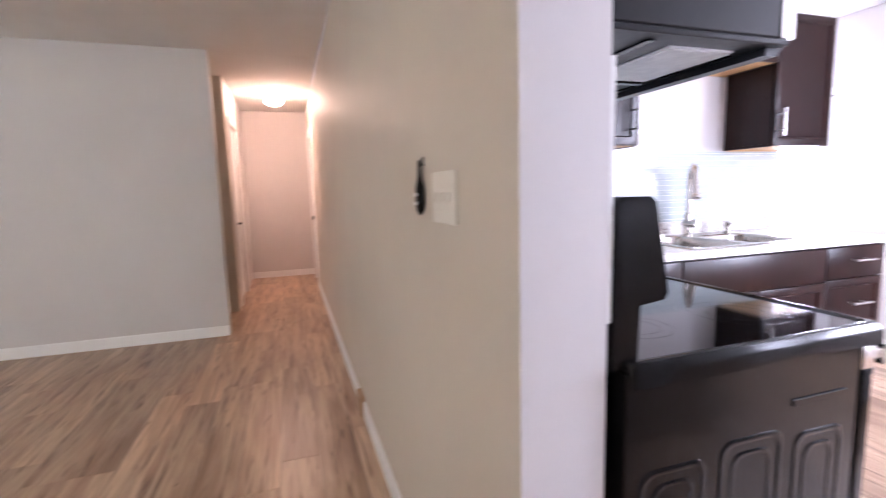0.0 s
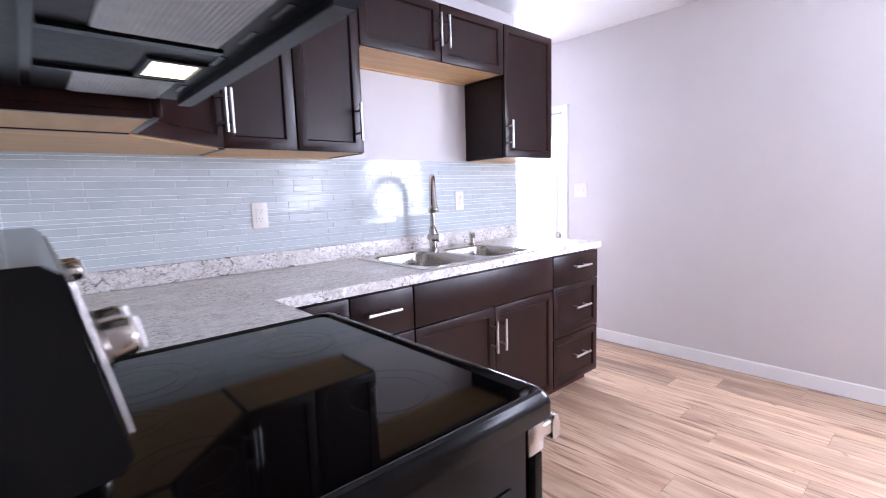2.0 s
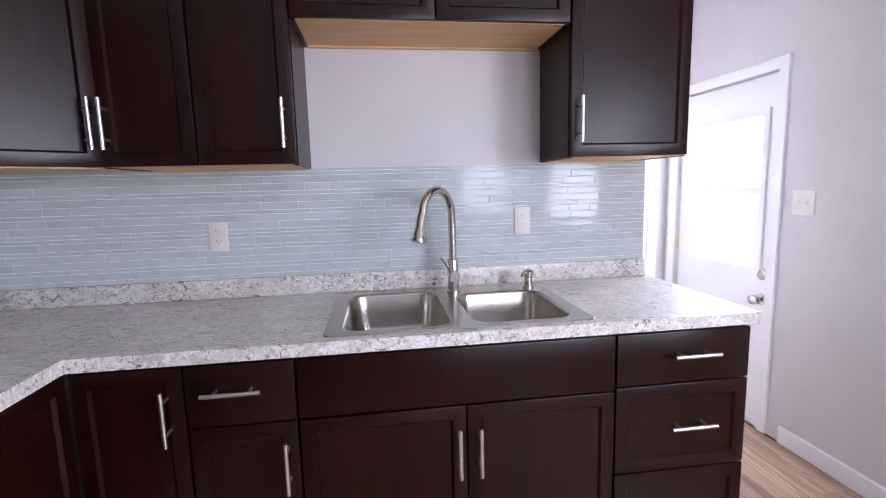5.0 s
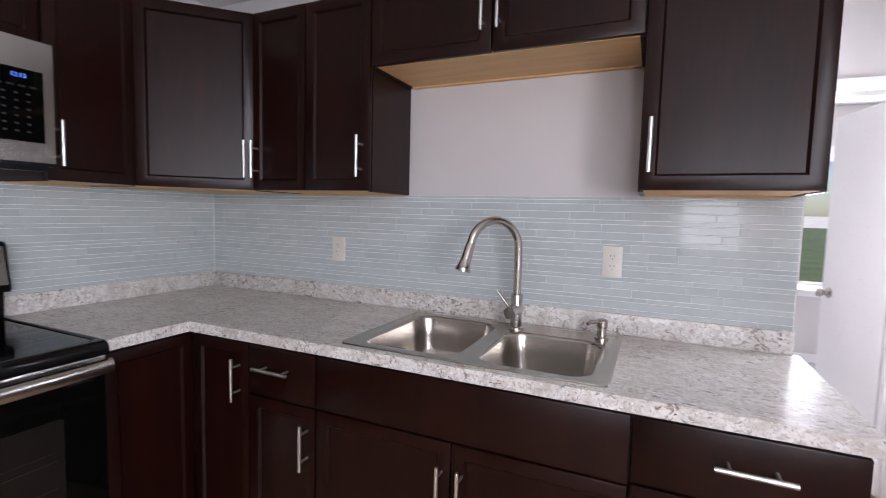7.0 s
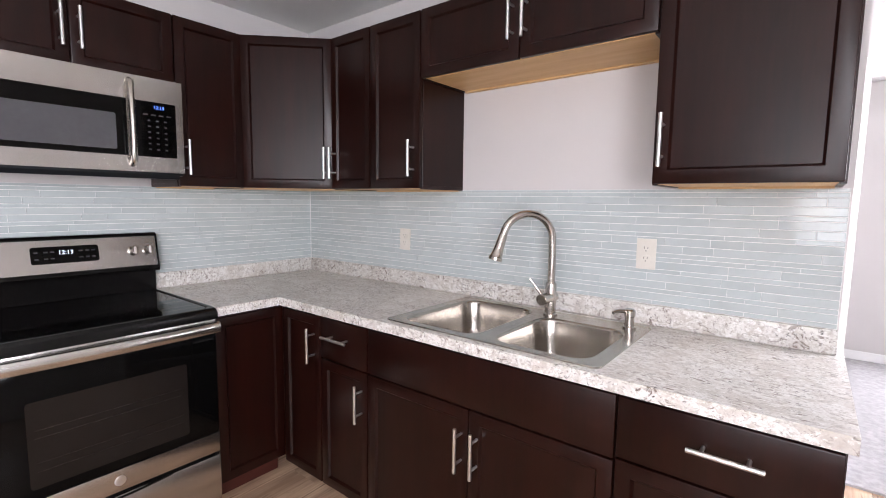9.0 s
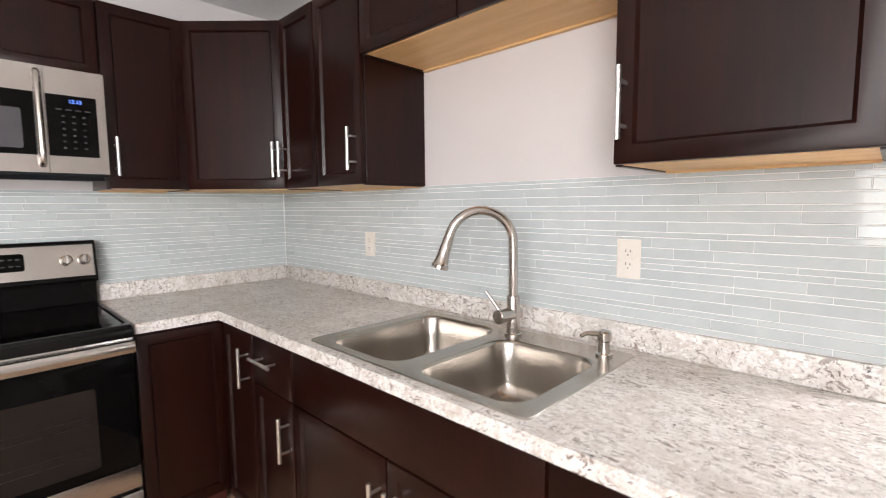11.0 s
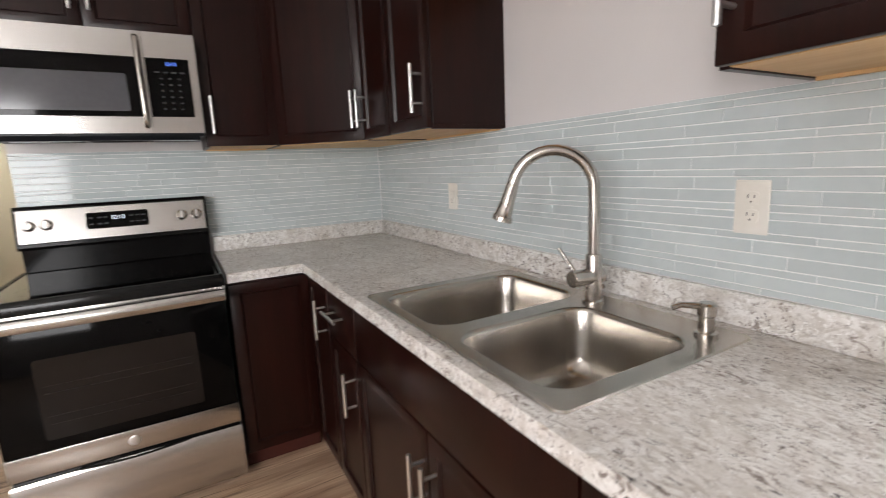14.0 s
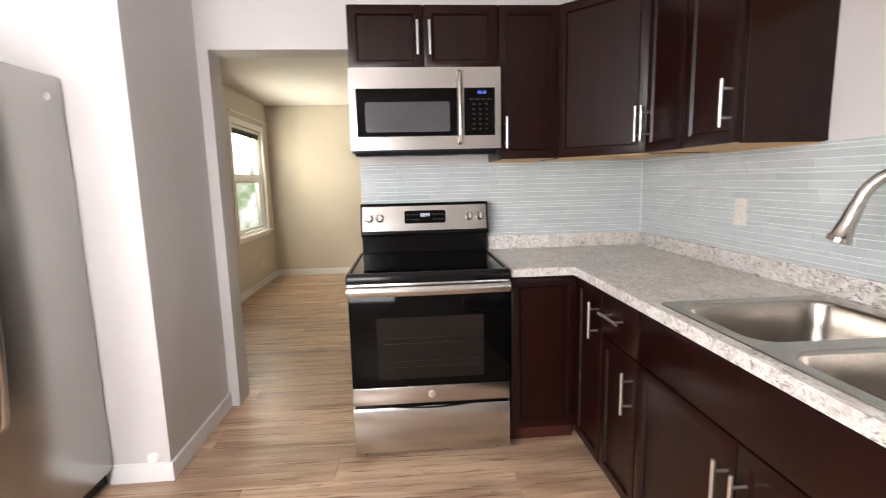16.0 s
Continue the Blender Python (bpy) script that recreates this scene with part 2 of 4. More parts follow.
def thing(name, label, category, m=Matrix(), group="", kind=""):
    ob = new(name)
    ob.empty_display_size = 0.05
    ob.matrix_world = m
    return tagged(ob, label, category, group, kind)


def struct(name, bm, mat, label):
    return tagged(new(name, finish(name, bm, mat)), label, name.split("_")[0], "", "structure")


def box(x0, x1, y0, y1, z0, z1, bevel=0.0, seg=1, bm=None):
    b = bmesh.new()
    bmesh.ops.create_cube(b, size=1, matrix=Matrix.LocRotScale(((x0 + x1) / 2, (y0 + y1) / 2, (z0 + z1) / 2), None, (abs(x1 - x0), abs(y1 - y0), abs(z1 - z0))))
    if bevel:
        bmesh.ops.bevel(b, geom=b.edges[:], offset=bevel, segments=seg, affect="EDGES", profile=0.5)
    return b if bm is None else join(bm, b)


def join(a, b):
    me = bpy.data.meshes.new("tmp")
    b.to_mesh(me)
    b.free()
    a.from_mesh(me)
    bpy.data.meshes.remove(me)
    return a


def cyl(p0, p1, r0, r1=None, seg=16, bm=None, bevel=0.0):
    p0, p1 = Vector(p0), Vector(p1)
    b = bmesh.new()
    d = p1 - p0
    m = Matrix.Translation((p0 + p1) / 2) @ d.to_track_quat("Z", "Y").to_matrix().to_4x4()
    bmesh.ops.create_cone(b, cap_ends=True, segments=seg, radius1=r0, radius2=r0 if r1 is None else r1, depth=d.length, matrix=m)
    if bevel:
        bmesh.ops.bevel(b, geom=[e for e in b.edges if any(len(f.verts) > 4 for f in e.link_faces)], offset=bevel, segments=2, affect="EDGES")
    return b if bm is None else join(bm, b)


def lathe(profile, m=Matrix(), seg=24, bm=None):
    """Spin (radius, height) rows about local z."""
    b = bmesh.new()
    rings = []
    for r, z in profile:
        rings.append([b.verts.new(m @ Vector((r * math.cos(6.2831853 * k / seg), r * math.sin(6.2831853 * k / seg), z))) for k in range(seg)])
    for a, c in zip(rings, rings[1:]):
        for k in range(seg):
            b.faces.new((a[k], a[(k + 1) % seg], c[(k + 1) % seg], c[k]))
    b.faces.new(rings[0][::-1])
    b.faces.new(rings[-1])
    return b if bm is None else join(bm, b)


def tube(points, radii, seg=16, bm=None):
    b = bmesh.new()
    pts = [Vector(p) for p in points]
    rings, ref = [], None
    for i, p in enumerate(pts):
        d = (pts[min(i + 1, len(pts) - 1)] - pts[max(i - 1, 0)]).normalized()
        if ref is None:
            ref = d.orthogonal().normalized()
        ref = (ref - d * ref.dot(d)).normalized()
        side = d.cross(ref)
        r = radii[i] if isinstance(radii, (list, tuple)) else radii
        rings.append([b.verts.new(p + r * (math.cos(6.2831853 * k / seg) * ref + math.sin(6.2831853 * k / seg) * side)) for k in range(seg)])
    for a, c in zip(rings, rings[1:]):
        for k in range(seg):
            b.faces.new((a[k], a[(k + 1) % seg], c[(k + 1) % seg], c[k]))
    b.faces.new(rings[0][::-1])
    b.faces.new(rings[-1])
    return b if bm is None else join(bm, b)


def sheet(axis, w0, w1, u0, u1, v0, v1, holes=()):
    """A slab w0..w1 thick along axis, over u (x, or y when axis is x) and v (z, or y when axis is z), with rectangular holes."""
    us = sorted({u0, u1, *[h[0] for h in holes], *[h[1] for h in holes]})
    vs = sorted({v0, v1, *[h[2] for h in holes], *[h[3] for h in holes]})
    us, vs = [u for u in us if u0 <= u <= u1], [v for v in vs if v0 <= v <= v1]
    solid = lambda i, j: (0 <= i < len(us) - 1 and 0 <= j < len(vs) - 1 and not any(
        h[0] < (us[i] + us[i + 1]) / 2 < h[1] and h[2] < (vs[j] + vs[j + 1]) / 2 < h[3] for h in holes))
    b, made = bmesh.new(), {}
    def vert(i, j, w):
        if (i, j, w) not in made:
            u, v = us[i], vs[j]
            made[i, j, w] = b.verts.new({"x": (w, u, v), "y": (u, w, v), "z": (u, v, w)}[axis])
        return made[i, j, w]
    for i in range(len(us) - 1):
        for j in range(len(vs) - 1):
            if not solid(i, j):
                continue
            for w in (w0, w1):
                b.faces.new([vert(i, j, w), vert(i + 1, j, w), vert(i + 1, j + 1, w), vert(i, j + 1, w)])
            for di, dj, a, c in ((-1, 0, (i, j), (i, j + 1)), (1, 0, (i + 1, j), (i + 1, j + 1)), (0, -1, (i, j), (i + 1, j)), (0, 1, (i, j + 1), (i + 1, j + 1))):
                if not solid(i + di, j + dj):
                    b.faces.new([vert(*a, w0), vert(*c, w0), vert(*c, w1), vert(*a, w1)])
    return b


def rounded(x0, x1, y0, y1, r, z, n=6):
    out = []
    for cx, cy, a0 in ((x1 - r, y1 - r, 0), (x0 + r, y1 - r, 90), (x0 + r, y0 + r, 180), (x1 - r, y0 + r, 270)):
        for k in range(n + 1):
            a = radians(a0 + 90 * k / n)
            out.append(Vector((cx + r * math.cos(a), cy + r * math.sin(a), z)))
    return out


def loops(b, rows, cap0=True, cap1=True):
    rings = [[b.verts.new(p) for p in row] for row in rows]
    for a, c in zip(rings, rings[1:]):
        for k in range(len(a)):
            b.faces.new((a[k], a[(k + 1) % len(a)], c[(k + 1) % len(a)], c[k]))
    if cap0:
        b.faces.new(rings[0][::-1])
    if cap1:
        b.faces.new(rings[-1])
    return b


def prism(profile, axis, a, c):
    """A closed profile of (p, q) pushed from a to c along axis: x takes (y, z), y takes (x, z)."""
    b = bmesh.new()
    put = (lambda p, q, w: (w, p, q)) if axis == "x" else (lambda p, q, w: (p, w, q))
    return loops(b, [[Vector(put(p, q, w)) for p, q in profile] for w in (a, c)])


def writing(name, text, size, m, mat, parent, label=""):
    cu = bpy.data.curves.new(name, "FONT")
    cu.body, cu.size, cu.extrude, cu.align_x, cu.align_y = text, size, 0.0003, "CENTER", "CENTER"
    tmp = bpy.data.objects.new("tmp_text", cu)
    scene.collection.objects.link(tmp)
    me = bpy.data.meshes.new_from_object(tmp.evaluated_get(bpy.context.evaluated_depsgraph_get()))
    bpy.data.objects.remove(tmp)
    me.transform(m)
    me.materials.clear()
    me.materials.append(mat)
    me.name = name
    ob = new(name, me)
    ob.parent = parent
    return tagged(ob, label) if label else ob


def bar_handle(parent, x, y, z, length, upright):
    """A bar pull on two posts, centred at (x, z), standing off the face y."""
    d = Vector((0, 0, 1)) if upright else Vector((1, 0, 0))
    c = Vector((x, y - 0.040, z))
    b = cyl(c - d * length / 2, c + d * length / 2, 0.0066, seg=14, bevel=0.001)
    for s in (-1, 1):
        q = c + d * s * 0.048
        cyl(q + Vector((0, 0.041, 0)), q, 0.005, seg=10, bm=b)
    return part("handle", b, CHROME, parent, "brushed metal bar pull")


def front(parent, kind, x0, x1, z0, z1, y, handle=None):
    """A cabinet door or drawer front, its face at y; handle: (x, z, upright)."""
    b = box(x0, x1, y, y + 0.02, z0, z1, 0.003, 2)
    if kind != "false_front" and not (kind == "drawer" and z1 - z0 < 0.2):
        f = max((f for f in b.faces if f.normal.y < -0.9), key=lambda f: f.calc_area())
        bmesh.ops.inset_region(b, faces=[f], thickness=0.055, depth=0)
        bmesh.ops.inset_region(b, faces=[f], thickness=0.010, depth=0)
        bmesh.ops.translate(b, verts=f.verts[:], vec=(0, 0.010, 0))
    ob = part(kind, b, ESPRESSO, parent)
    if handle:
        bar_handle(ob, handle[0], y, handle[1], 0.160, handle[2])
    return ob


def upper_cabinet(m, w, h, doors, label):
    """Wall cabinet; local x along the wall from its left end, front at -y, z from its underside. doors: (x0, x1, handle x)."""
    root = thing("upper_cabinet", label, "cabinet", m, "kitchen wall cabinets")
    b = box(0, w, -0.308, -0.001, 0.016, h, 0.001)
    part("body", b, ESPRESSO, root)
    for x0, x1 in ((0, 0.016), (w - 0.016, w)):
        part("side_skirt", box(x0, x1, -0.308, -0.001, 0, 0.0158), ESPRESSO, root)
    part("underside", box(0.0166, w - 0.0166, -0.3075, -0.002, 0.003, 0.0156), MAPLE, root, "raw maple underside")
    part("hanging_rail", box(0.0166, w - 0.0166, -0.022, -0.002, -0.004, 0.0028), MAPLE, root, "raw maple rail")
    for x0, x1, hx in doors:
        front(root, "door", x0 + 0.003, x1 - 0.003, 0.004, h - 0.003, -0.330, (hx, 0.135 if h > 0.5 else 0.145, True))
    return root


def base_cabinet(m, w, fronts, label, top=0.874, toe=True):
    root = thing("base_cabinet", label, "cabinet", m, "kitchen base cabinets")
    b = box(0, w, -0.623, -0.002, 0.10, top, 0.001)
    if top < 0.87:
        box(0, w, -0.623, -0.605, top + 0.001, 0.874, bm=b)
    part("body", b, ESPRESSO, root)
    if toe:
        part("toe_kick", box(0.001, w - 0.001, -0.555, -0.02, 0.001, 0.099), TOEKICK, root, "reddish brown recessed toe kick")
    for f in fronts:
        front(root, *f)
    return root


# ---------------- shell ----------------
H = 2.438
EAST, SOUTH, WEST, LSOUTH, LNORTH, HALLX, HALLN = 3.50, -3.60, -4.17, -3.40, 2.08, -1.06, 5.05
NOOK = 1.02
PEND = -1.703
struct("wall_stove", sheet("x", -0.165, 0, -2.56, HALLN, 0, H, [(-2.50, PEND, 0, 2.072), (3.95, 4.70, 0, 2.03)]), WALL, "painted partition wall between kitchen and living room")
partition = bpy.data.objects["wall_stove"].data
partition.materials.append(LIVING)
for poly in partition.polygons:
    if poly.normal.x < -0.9:
        poly.material_index = 1
struct("wall_sink", sheet("y", 0, 0.12, 0.002, 2.718, 0, H), WALL, "pale grey painted wall behind the sink")
struct("wall_nook_west", sheet("x", 2.598, 2.718, 0.122, NOOK, 0, H), WALL, "pale grey painted wall beside the back door")
struct("wall_nook_north", sheet("y", NOOK, NOOK + 0.11, 2.0, 5.2, 0, H, [(2.79, 3.36, 0, 1.99)]), WALL, "pale grey painted wall with a doorway")
struct("wall_east", sheet("x", EAST, EAST + 0.13, SOUTH - 0.12, NOOK - 0.002, 0, H, [(0.135, 0.915, 0, 1.875), (-3.36, -2.04, 0.94, 2.0)]), WALL, "pale grey painted wall with the back door")
struct("wall_south", sheet("y", SOUTH - 0.12, SOUTH, 0.585, EAST - 0.002, 0, H, [(2.50, 3.12, 0.98, 2.0)]), WALL, "pale grey painted kitchen wall")
struct("wall_stub_front", sheet("x", 0.585, 0.705, SOUTH + 0.002, -2.56, 0, H), WALL, "pale painted wall end beside the refrigerator")
struct("wall_stub_side", sheet("y", -2.68, -2.5601, -0.163, 0.5852, 0, H), WALL, "pale painted wall leading to the doorway")
struct("wall_living_south", sheet("y", LSOUTH - 0.12, LSOUTH, WEST, 0.58, 0, H, [(-3.87, -2.76, 0.73, 2.04)]), LIVING, "beige painted living room wall with a window")
struct("wall_living_stub", sheet("x", -0.165, -0.05, LSOUTH + 0.002, -2.682, 0, H), LIVING, "beige painted living room wall")
struct("wall_living_west", sheet("x", WEST - 0.12, WEST, LSOUTH - 0.12, LNORTH + 0.12, 0, H), LIVING, "beige painted living room end wall")
struct("wall_living_north", sheet("y", LNORTH, LNORTH + 0.12, WEST + 0.002, HALLX, 0, H), WALL, "grey painted living room wall")
struct("wall_hall_side", sheet("y", 2.98, 3.10, -2.6, HALLX, 0, H), LIVING, "beige painted side passage wall")
struct("wall_hall_west", sheet("x", HALLX - 0.12, HALLX, 3.102, HALLN, 0, H, [(3.30, 4.06, 0, 2.03)]), WALL, "painted hall wall with a white door")
struct("wall_hall_end", sheet("y", HALLN, HALLN + 0.12, HALLX - 0.12, 0.0, 0, H), WALL, "painted end wall of the hall")
struct("wall_passage_end", sheet("x", -2.72, -2.602, LNORTH + 0.122, 3.10, 0, H), LIVING, "beige painted passage end wall")
struct("wall_room_north", sheet("y", 3.60, 3.72, 2.0, 5.2, 0, H, [(3.50, 4.40, 0.72, 2.0)]), WALL, "painted wall of the carpeted room")
struct("wall_room_west", sheet("x", 1.88, 1.998, NOOK, 3.72, 0, H), WALL, "painted side wall of the carpeted room")
struct("wall_room_east", sheet("x", 5.202, 5.32, NOOK, 3.72, 0, H), WALL, "painted side wall of the carpeted room")
struct("ceiling_kitchen", sheet("z", H, H + 0.1, -0.165, EAST + 0.13, SOUTH - 0.12, NOOK + 0.05), CEIL, "white painted kitchen ceiling")
struct("ceiling_living", sheet("z", H + 0.002, H + 0.1, WEST - 0.12, -0.1652, LSOUTH - 0.12, LNORTH), CEIL, "white painted living room ceiling")
struct("ceiling_hall", sheet("z", H + 0.002, H + 0.1, -2.72, -0.1652, LNORTH + 0.002, HALLN + 0.12), CEIL, "white painted hall ceiling")
struct("ceiling_room", sheet("z", H + 0.002, H + 0.1, 1.88, 5.32, NOOK + 0.052, 3.72), CEIL, "white painted bedroom ceiling")
struct("carpet_floor", sheet("z", -0.02, 0.012, 2.0, 5.2, NOOK + 0.05, 3.60), CARPET, "grey cut-pile carpet of the next room")
# Garden backdrop: its daylight is emission in the material, also lighting the living room.
BACK = bpy.data.materials.new("outdoor_glow")
BACK.use_nodes = True
bn, bl = BACK.node_tree.nodes, BACK.node_tree.links
bt, br, be = bn.new("ShaderNodeTexNoise"), bn.new("ShaderNodeValToRGB"), bn.new("ShaderNodeEmission")
bt.inputs["Scale"].default_value, bt.inputs["Detail"].default_value = 9.0, 6
br.color_ramp.elements[0].position, br.color_ramp.elements[1].position = 0.42, 0.62
br.color_ramp.elements[0].color, br.color_ramp.elements[1].color = (0.30, 0.44, 0.24, 1), (0.92, 0.95, 0.93, 1)
be.inputs[1].default_value = 1.15
bl.new(bt.outputs["Fac"], br.inputs[0])
bl.new(br.outputs[0], be.inputs[0])
bl.new(be.outputs[0], bn["Material Output"].inputs[0])
struct("backdrop", sheet("y", -6.1, -6.0, -12, 1, -0.34, 4.5), BACK, "self-glowing garden backdrop with painted daylight beyond the living room window")
struct("ground", sheet("z", -0.6, -0.35, -300, 300, -300, 300), GRASS, "green lawn outside the house")


def baseboard(x0, x1, y0, y1):
    b = box(x0, x1, y0, y1, 0.0005, 0.092)
    bmesh.ops.bevel(b, geom=[e for e in b.edges if all(v.co.z > 0.09 for v in e.verts)], offset=0.005, segments=2, affect="EDGES")
    tagged(new("baseboard", finish("baseboard", b, TRIM, 20)), "white painted baseboard along the wall", "baseboard", "", "structure")


T = 0.014
baseboard(EAST - T, EAST - 0.0005, SOUTH + 0.001, -0.005)
baseboard(0.7055, 0.705 + T, -2.825, -2.560)
baseboard(0.0, 0.705 + T, -2.5595, -2.5595 + T)
baseboard(-0.165 - T, -0.1655, PEND, 0.10)
baseboard(-0.165 - T, -0.1655, 0.24, 3.89)
baseboard(WEST + 0.001, HALLX, LNORTH - T, LNORTH - 0.0005)
baseboard(WEST + 0.0005, WEST + T, LSOUTH + T, LNORTH - T - 0.001)
baseboard(WEST + 0.001, -0.166, LSOUTH + 0.0005, LSOUTH + T)
baseboard(HALLX, -0.166, HALLN - T, HALLN - 0.0005)
baseboard(2.002, 5.198, 3.60 - T, 3.5995)


def casing(name, axis, face, out, a0, a1, top, w=0.058, label="white painted door casing"):
    """Trim round a doorway a0..a1 on a wall face; out: which way it stands proud."""
    lo, hi = (face + 0.0005, face + 0.016) if out > 0 else (face - 0.016, face - 0.0005)
    b = sheet(axis, lo, hi, a0 - w, a1 + w, 0.001, top + w, [(a0, a1, 0.0, top)])
    return struct(name, b, TRIM, label)


casing("trim_back_door", "x", EAST, -1, 0.135, 0.915, 1.875, 0.055)
casing("trim_room_door", "y", NOOK, -1, 2.79, 3.36, 1.99, 0.062)
casing("trim_hall_left", "x", HALLX, 1, 3.30, 4.06, 2.03)
casing("trim_hall_right", "x", -0.165, -1, 3.95, 4.70, 2.03)


def knob(parent, m, name="knob", r=0.027, label="satin nickel door knob"):
    b = lathe([(0.031, 0), (0.031, 0.006), (0.012, 0.009), (0.011, 0.028), (r * 0.8, 0.036), (r, 0.048), (r * 0.9, 0.060), (r * 0.4, 0.066)], m)
    return part(name, b, NICKEL, parent, label)


# back door, half glazed
d1 = tagged(thing("door_1", "white half-glazed back door, closed, with a nickel knob", "door"), kind="structure")
part("leaf", sheet("x", EAST + 0.03, EAST + 0.072, 0.139, 0.911, 0.0104, 1.87, [(0.240, 0.790, 0.85, 1.675)]), TRIM, d1)
part("glazing_frame", sheet("x", EAST + 0.018, EAST + 0.0295, 0.210, 0.820, 0.82, 1.705, [(0.250, 0.780, 0.86, 1.665)]), TRIM, d1)
part("glazing_bar", box(EAST + 0.022, EAST + 0.06, 0.241, 0.789, 1.262, 1.297), TRIM, d1)
pane = part("pane", box(EAST + 0.048, EAST + 0.052, 0.241, 0.789, 0.851, 1.674), GLASS, d1, "clear glass")
pane.visible_shadow = False
knob(d1, pose(EAST + 0.03, 0.200, 0.70, 0, -90, 0))
part("deadbolt", lathe([(0.030, 0), (0.029, 0.008), (0.020, 0.012), (0.018, 0.018)], pose(EAST + 0.03, 0.200, 0.835, 0, -90, 0)), NICKEL, d1, "satin nickel deadbolt")
for z in (0.25, 0.93, 1.62):
    part("hinge", cyl((EAST + 0.022, 0.914, z - 0.045), (EAST + 0.022, 0.914, z + 0.045), 0.007, seg=10), BRASS, d1, "brass hinge")
struct("trim_threshold", box(EAST + 0.001, EAST + 0.129, 0.136, 0.914, -0.006, 0.010, 0.003), TRIM, "white painted threshold under the back door")
struct("trim_jamb", sheet("x", EAST + 0.075, EAST + 0.125, 0.136, 0.914, 0.011, 1.874, [(0.165, 0.885, 0.03, 1.84)]), TRIM, "white painted door stop and jamb")

# inner door, swung open into the carpeted room
d2 = tagged(thing("door_2", "white flat door standing open into the carpeted room", "door", pose(3.356, NOOK + 0.07, 0.014, 0, 0, 101)), kind="structure")
part("leaf", box(0.004, 0.565, -0.018, 0.018, 0.004, 1.965, 0.002), TRIM, d2)
for s, a in ((-1, 90), (1, -90)):
    knob(d2, pose(0.485, s * 0.018, 0.93, a, 0, 0))
for z in (0.2, 1.0, 1.74):
    part("hinge", cyl((-0.004, 0.016, z - 0.045), (-0.004, 0.016, z + 0.045), 0.0065, seg=10), BRASS, d2, "worn brass hinge")

struct("trim_room_jamb", box(3.338, 3.3595, NOOK + 0.002, NOOK + 0.046, 0.013, 1.989, 0.002), TRIM, "white painted jamb and stop of the inner doorway")

# hall doors
d3 = tagged(thing("door_3", "white painted hall door, closed, with a black lever", "door"), kind="structure")
part("leaf", sheet("x", HALLX - 0.06, HALLX - 0.02, 3.304, 4.056, 0.01, 2.026), TRIM, d3)
lv = cyl((HALLX - 0.02, 3.38, 0.92), (HALLX + 0.045, 3.38, 0.92), 0.012, seg=12)
cyl((HALLX + 0.04, 3.38, 0.92), (HALLX + 0.04, 3.50, 0.92), 0.009, seg=10, bm=lv)
part("lever", lv, BLACK, d3, "black door lever")
d4 = tagged(thing("door_4", "white painted hall door, closed", "door"), kind="structure")
part("leaf", sheet("x", -0.145, -0.105, 3.954, 4.696, 0.01, 2.026), TRIM, d4)
part("knob", lathe([(0.03, 0), (0.012, 0.01), (0.012, 0.03), (0.028, 0.045), (0.02, 0.06)], pose(-0.145, 4.02, 0.92, 0, -90, 0)), BLACK, d4, "black knob")


def window(name, label, x0, x1, z0, z1, yin, yout, rail, side, m=Matrix()):
    """Double-hung window in a wall across y; side: +1 when the room lies toward +y."""
    root = tagged(thing(name, label, "window", m), kind="structure")
    a, c = sorted((yin, yout))
    face = (yin + 0.0005, yin + 0.018) if side > 0 else (yin - 0.018, yin - 0.0005)
    part("casing", sheet("y", face[0], face[1], x0 - 0.07, x1 + 0.07, z0 - 0.07, z1 + 0.07, [(x0, x1, z0, z1)]), TRIM, root)
    part("sill", box(x0 - 0.09, x1 + 0.09, *sorted((yin + side * 0.0185, yin + side * 0.045)), z0 - 0.03, z0, 0.004), TRIM, root)
    mid = (a + c) / 2
    part("window_frame", sheet("y", mid - 0.04, mid + 0.04, x0 + 0.001, x1 - 0.001, z0 + 0.001, z1 - 0.001, [(x0 + 0.035, x1 - 0.035, z0 + 0.035, z1 - 0.035)]), TRIM, root)
    part("meeting_rail", box(x0 + 0.036, x1 - 0.036, mid - 0.025, mid + 0.025, rail - 0.025, rail + 0.025, 0.003), TRIM, root)
    for p0, p1 in ((z0 + 0.036, rail - 0.0255), (rail + 0.0255, z1 - 0.036)):
        part("sash", sheet("y", mid - 0.016, mid + 0.016, x0 + 0.0365, x1 - 0.0365, p0, p1, [(x0 + 0.07, x1 - 0.07, p0 + 0.03, p1 - 0.03)]), TRIM, root)
        g = part("pane", box(x0 + 0.069, x1 - 0.069, mid - 0.002, mid + 0.002, p0 + 0.029, p1 - 0.029), GLASS, root, "clear glass")
        g.visible_shadow = False
    return root


window("window_1", "white double-hung kitchen window letting in daylight", -3.36, -2.04, 0.94, 2.0, 0, -0.13, 1.46, 1, pose(EAST, 0, 0, 0, 0, 90))
w2 = window("window_2", "white double-hung living room window with a view of greenery", -3.87, -2.76, 0.73, 2.04, LSOUTH, LSOUTH - 0.12, 1.42, 1)
part("raised_blind", box(-3.83, -2.80, LSOUTH - 0.05, LSOUTH - 0.02, 1.94, 2.00, 0.006), VENTGREY, w2, "dark blind rolled up at the top")
rod = thing("curtain_rod", "thin white curtain rod on two brackets above the window", "curtain rod", pose(-3.31, LSOUTH, 2.165))
part("pole", cyl((-0.66, 0.050, 0), (0.66, 0.050, 0), 0.008, seg=12), TRIM, rod)
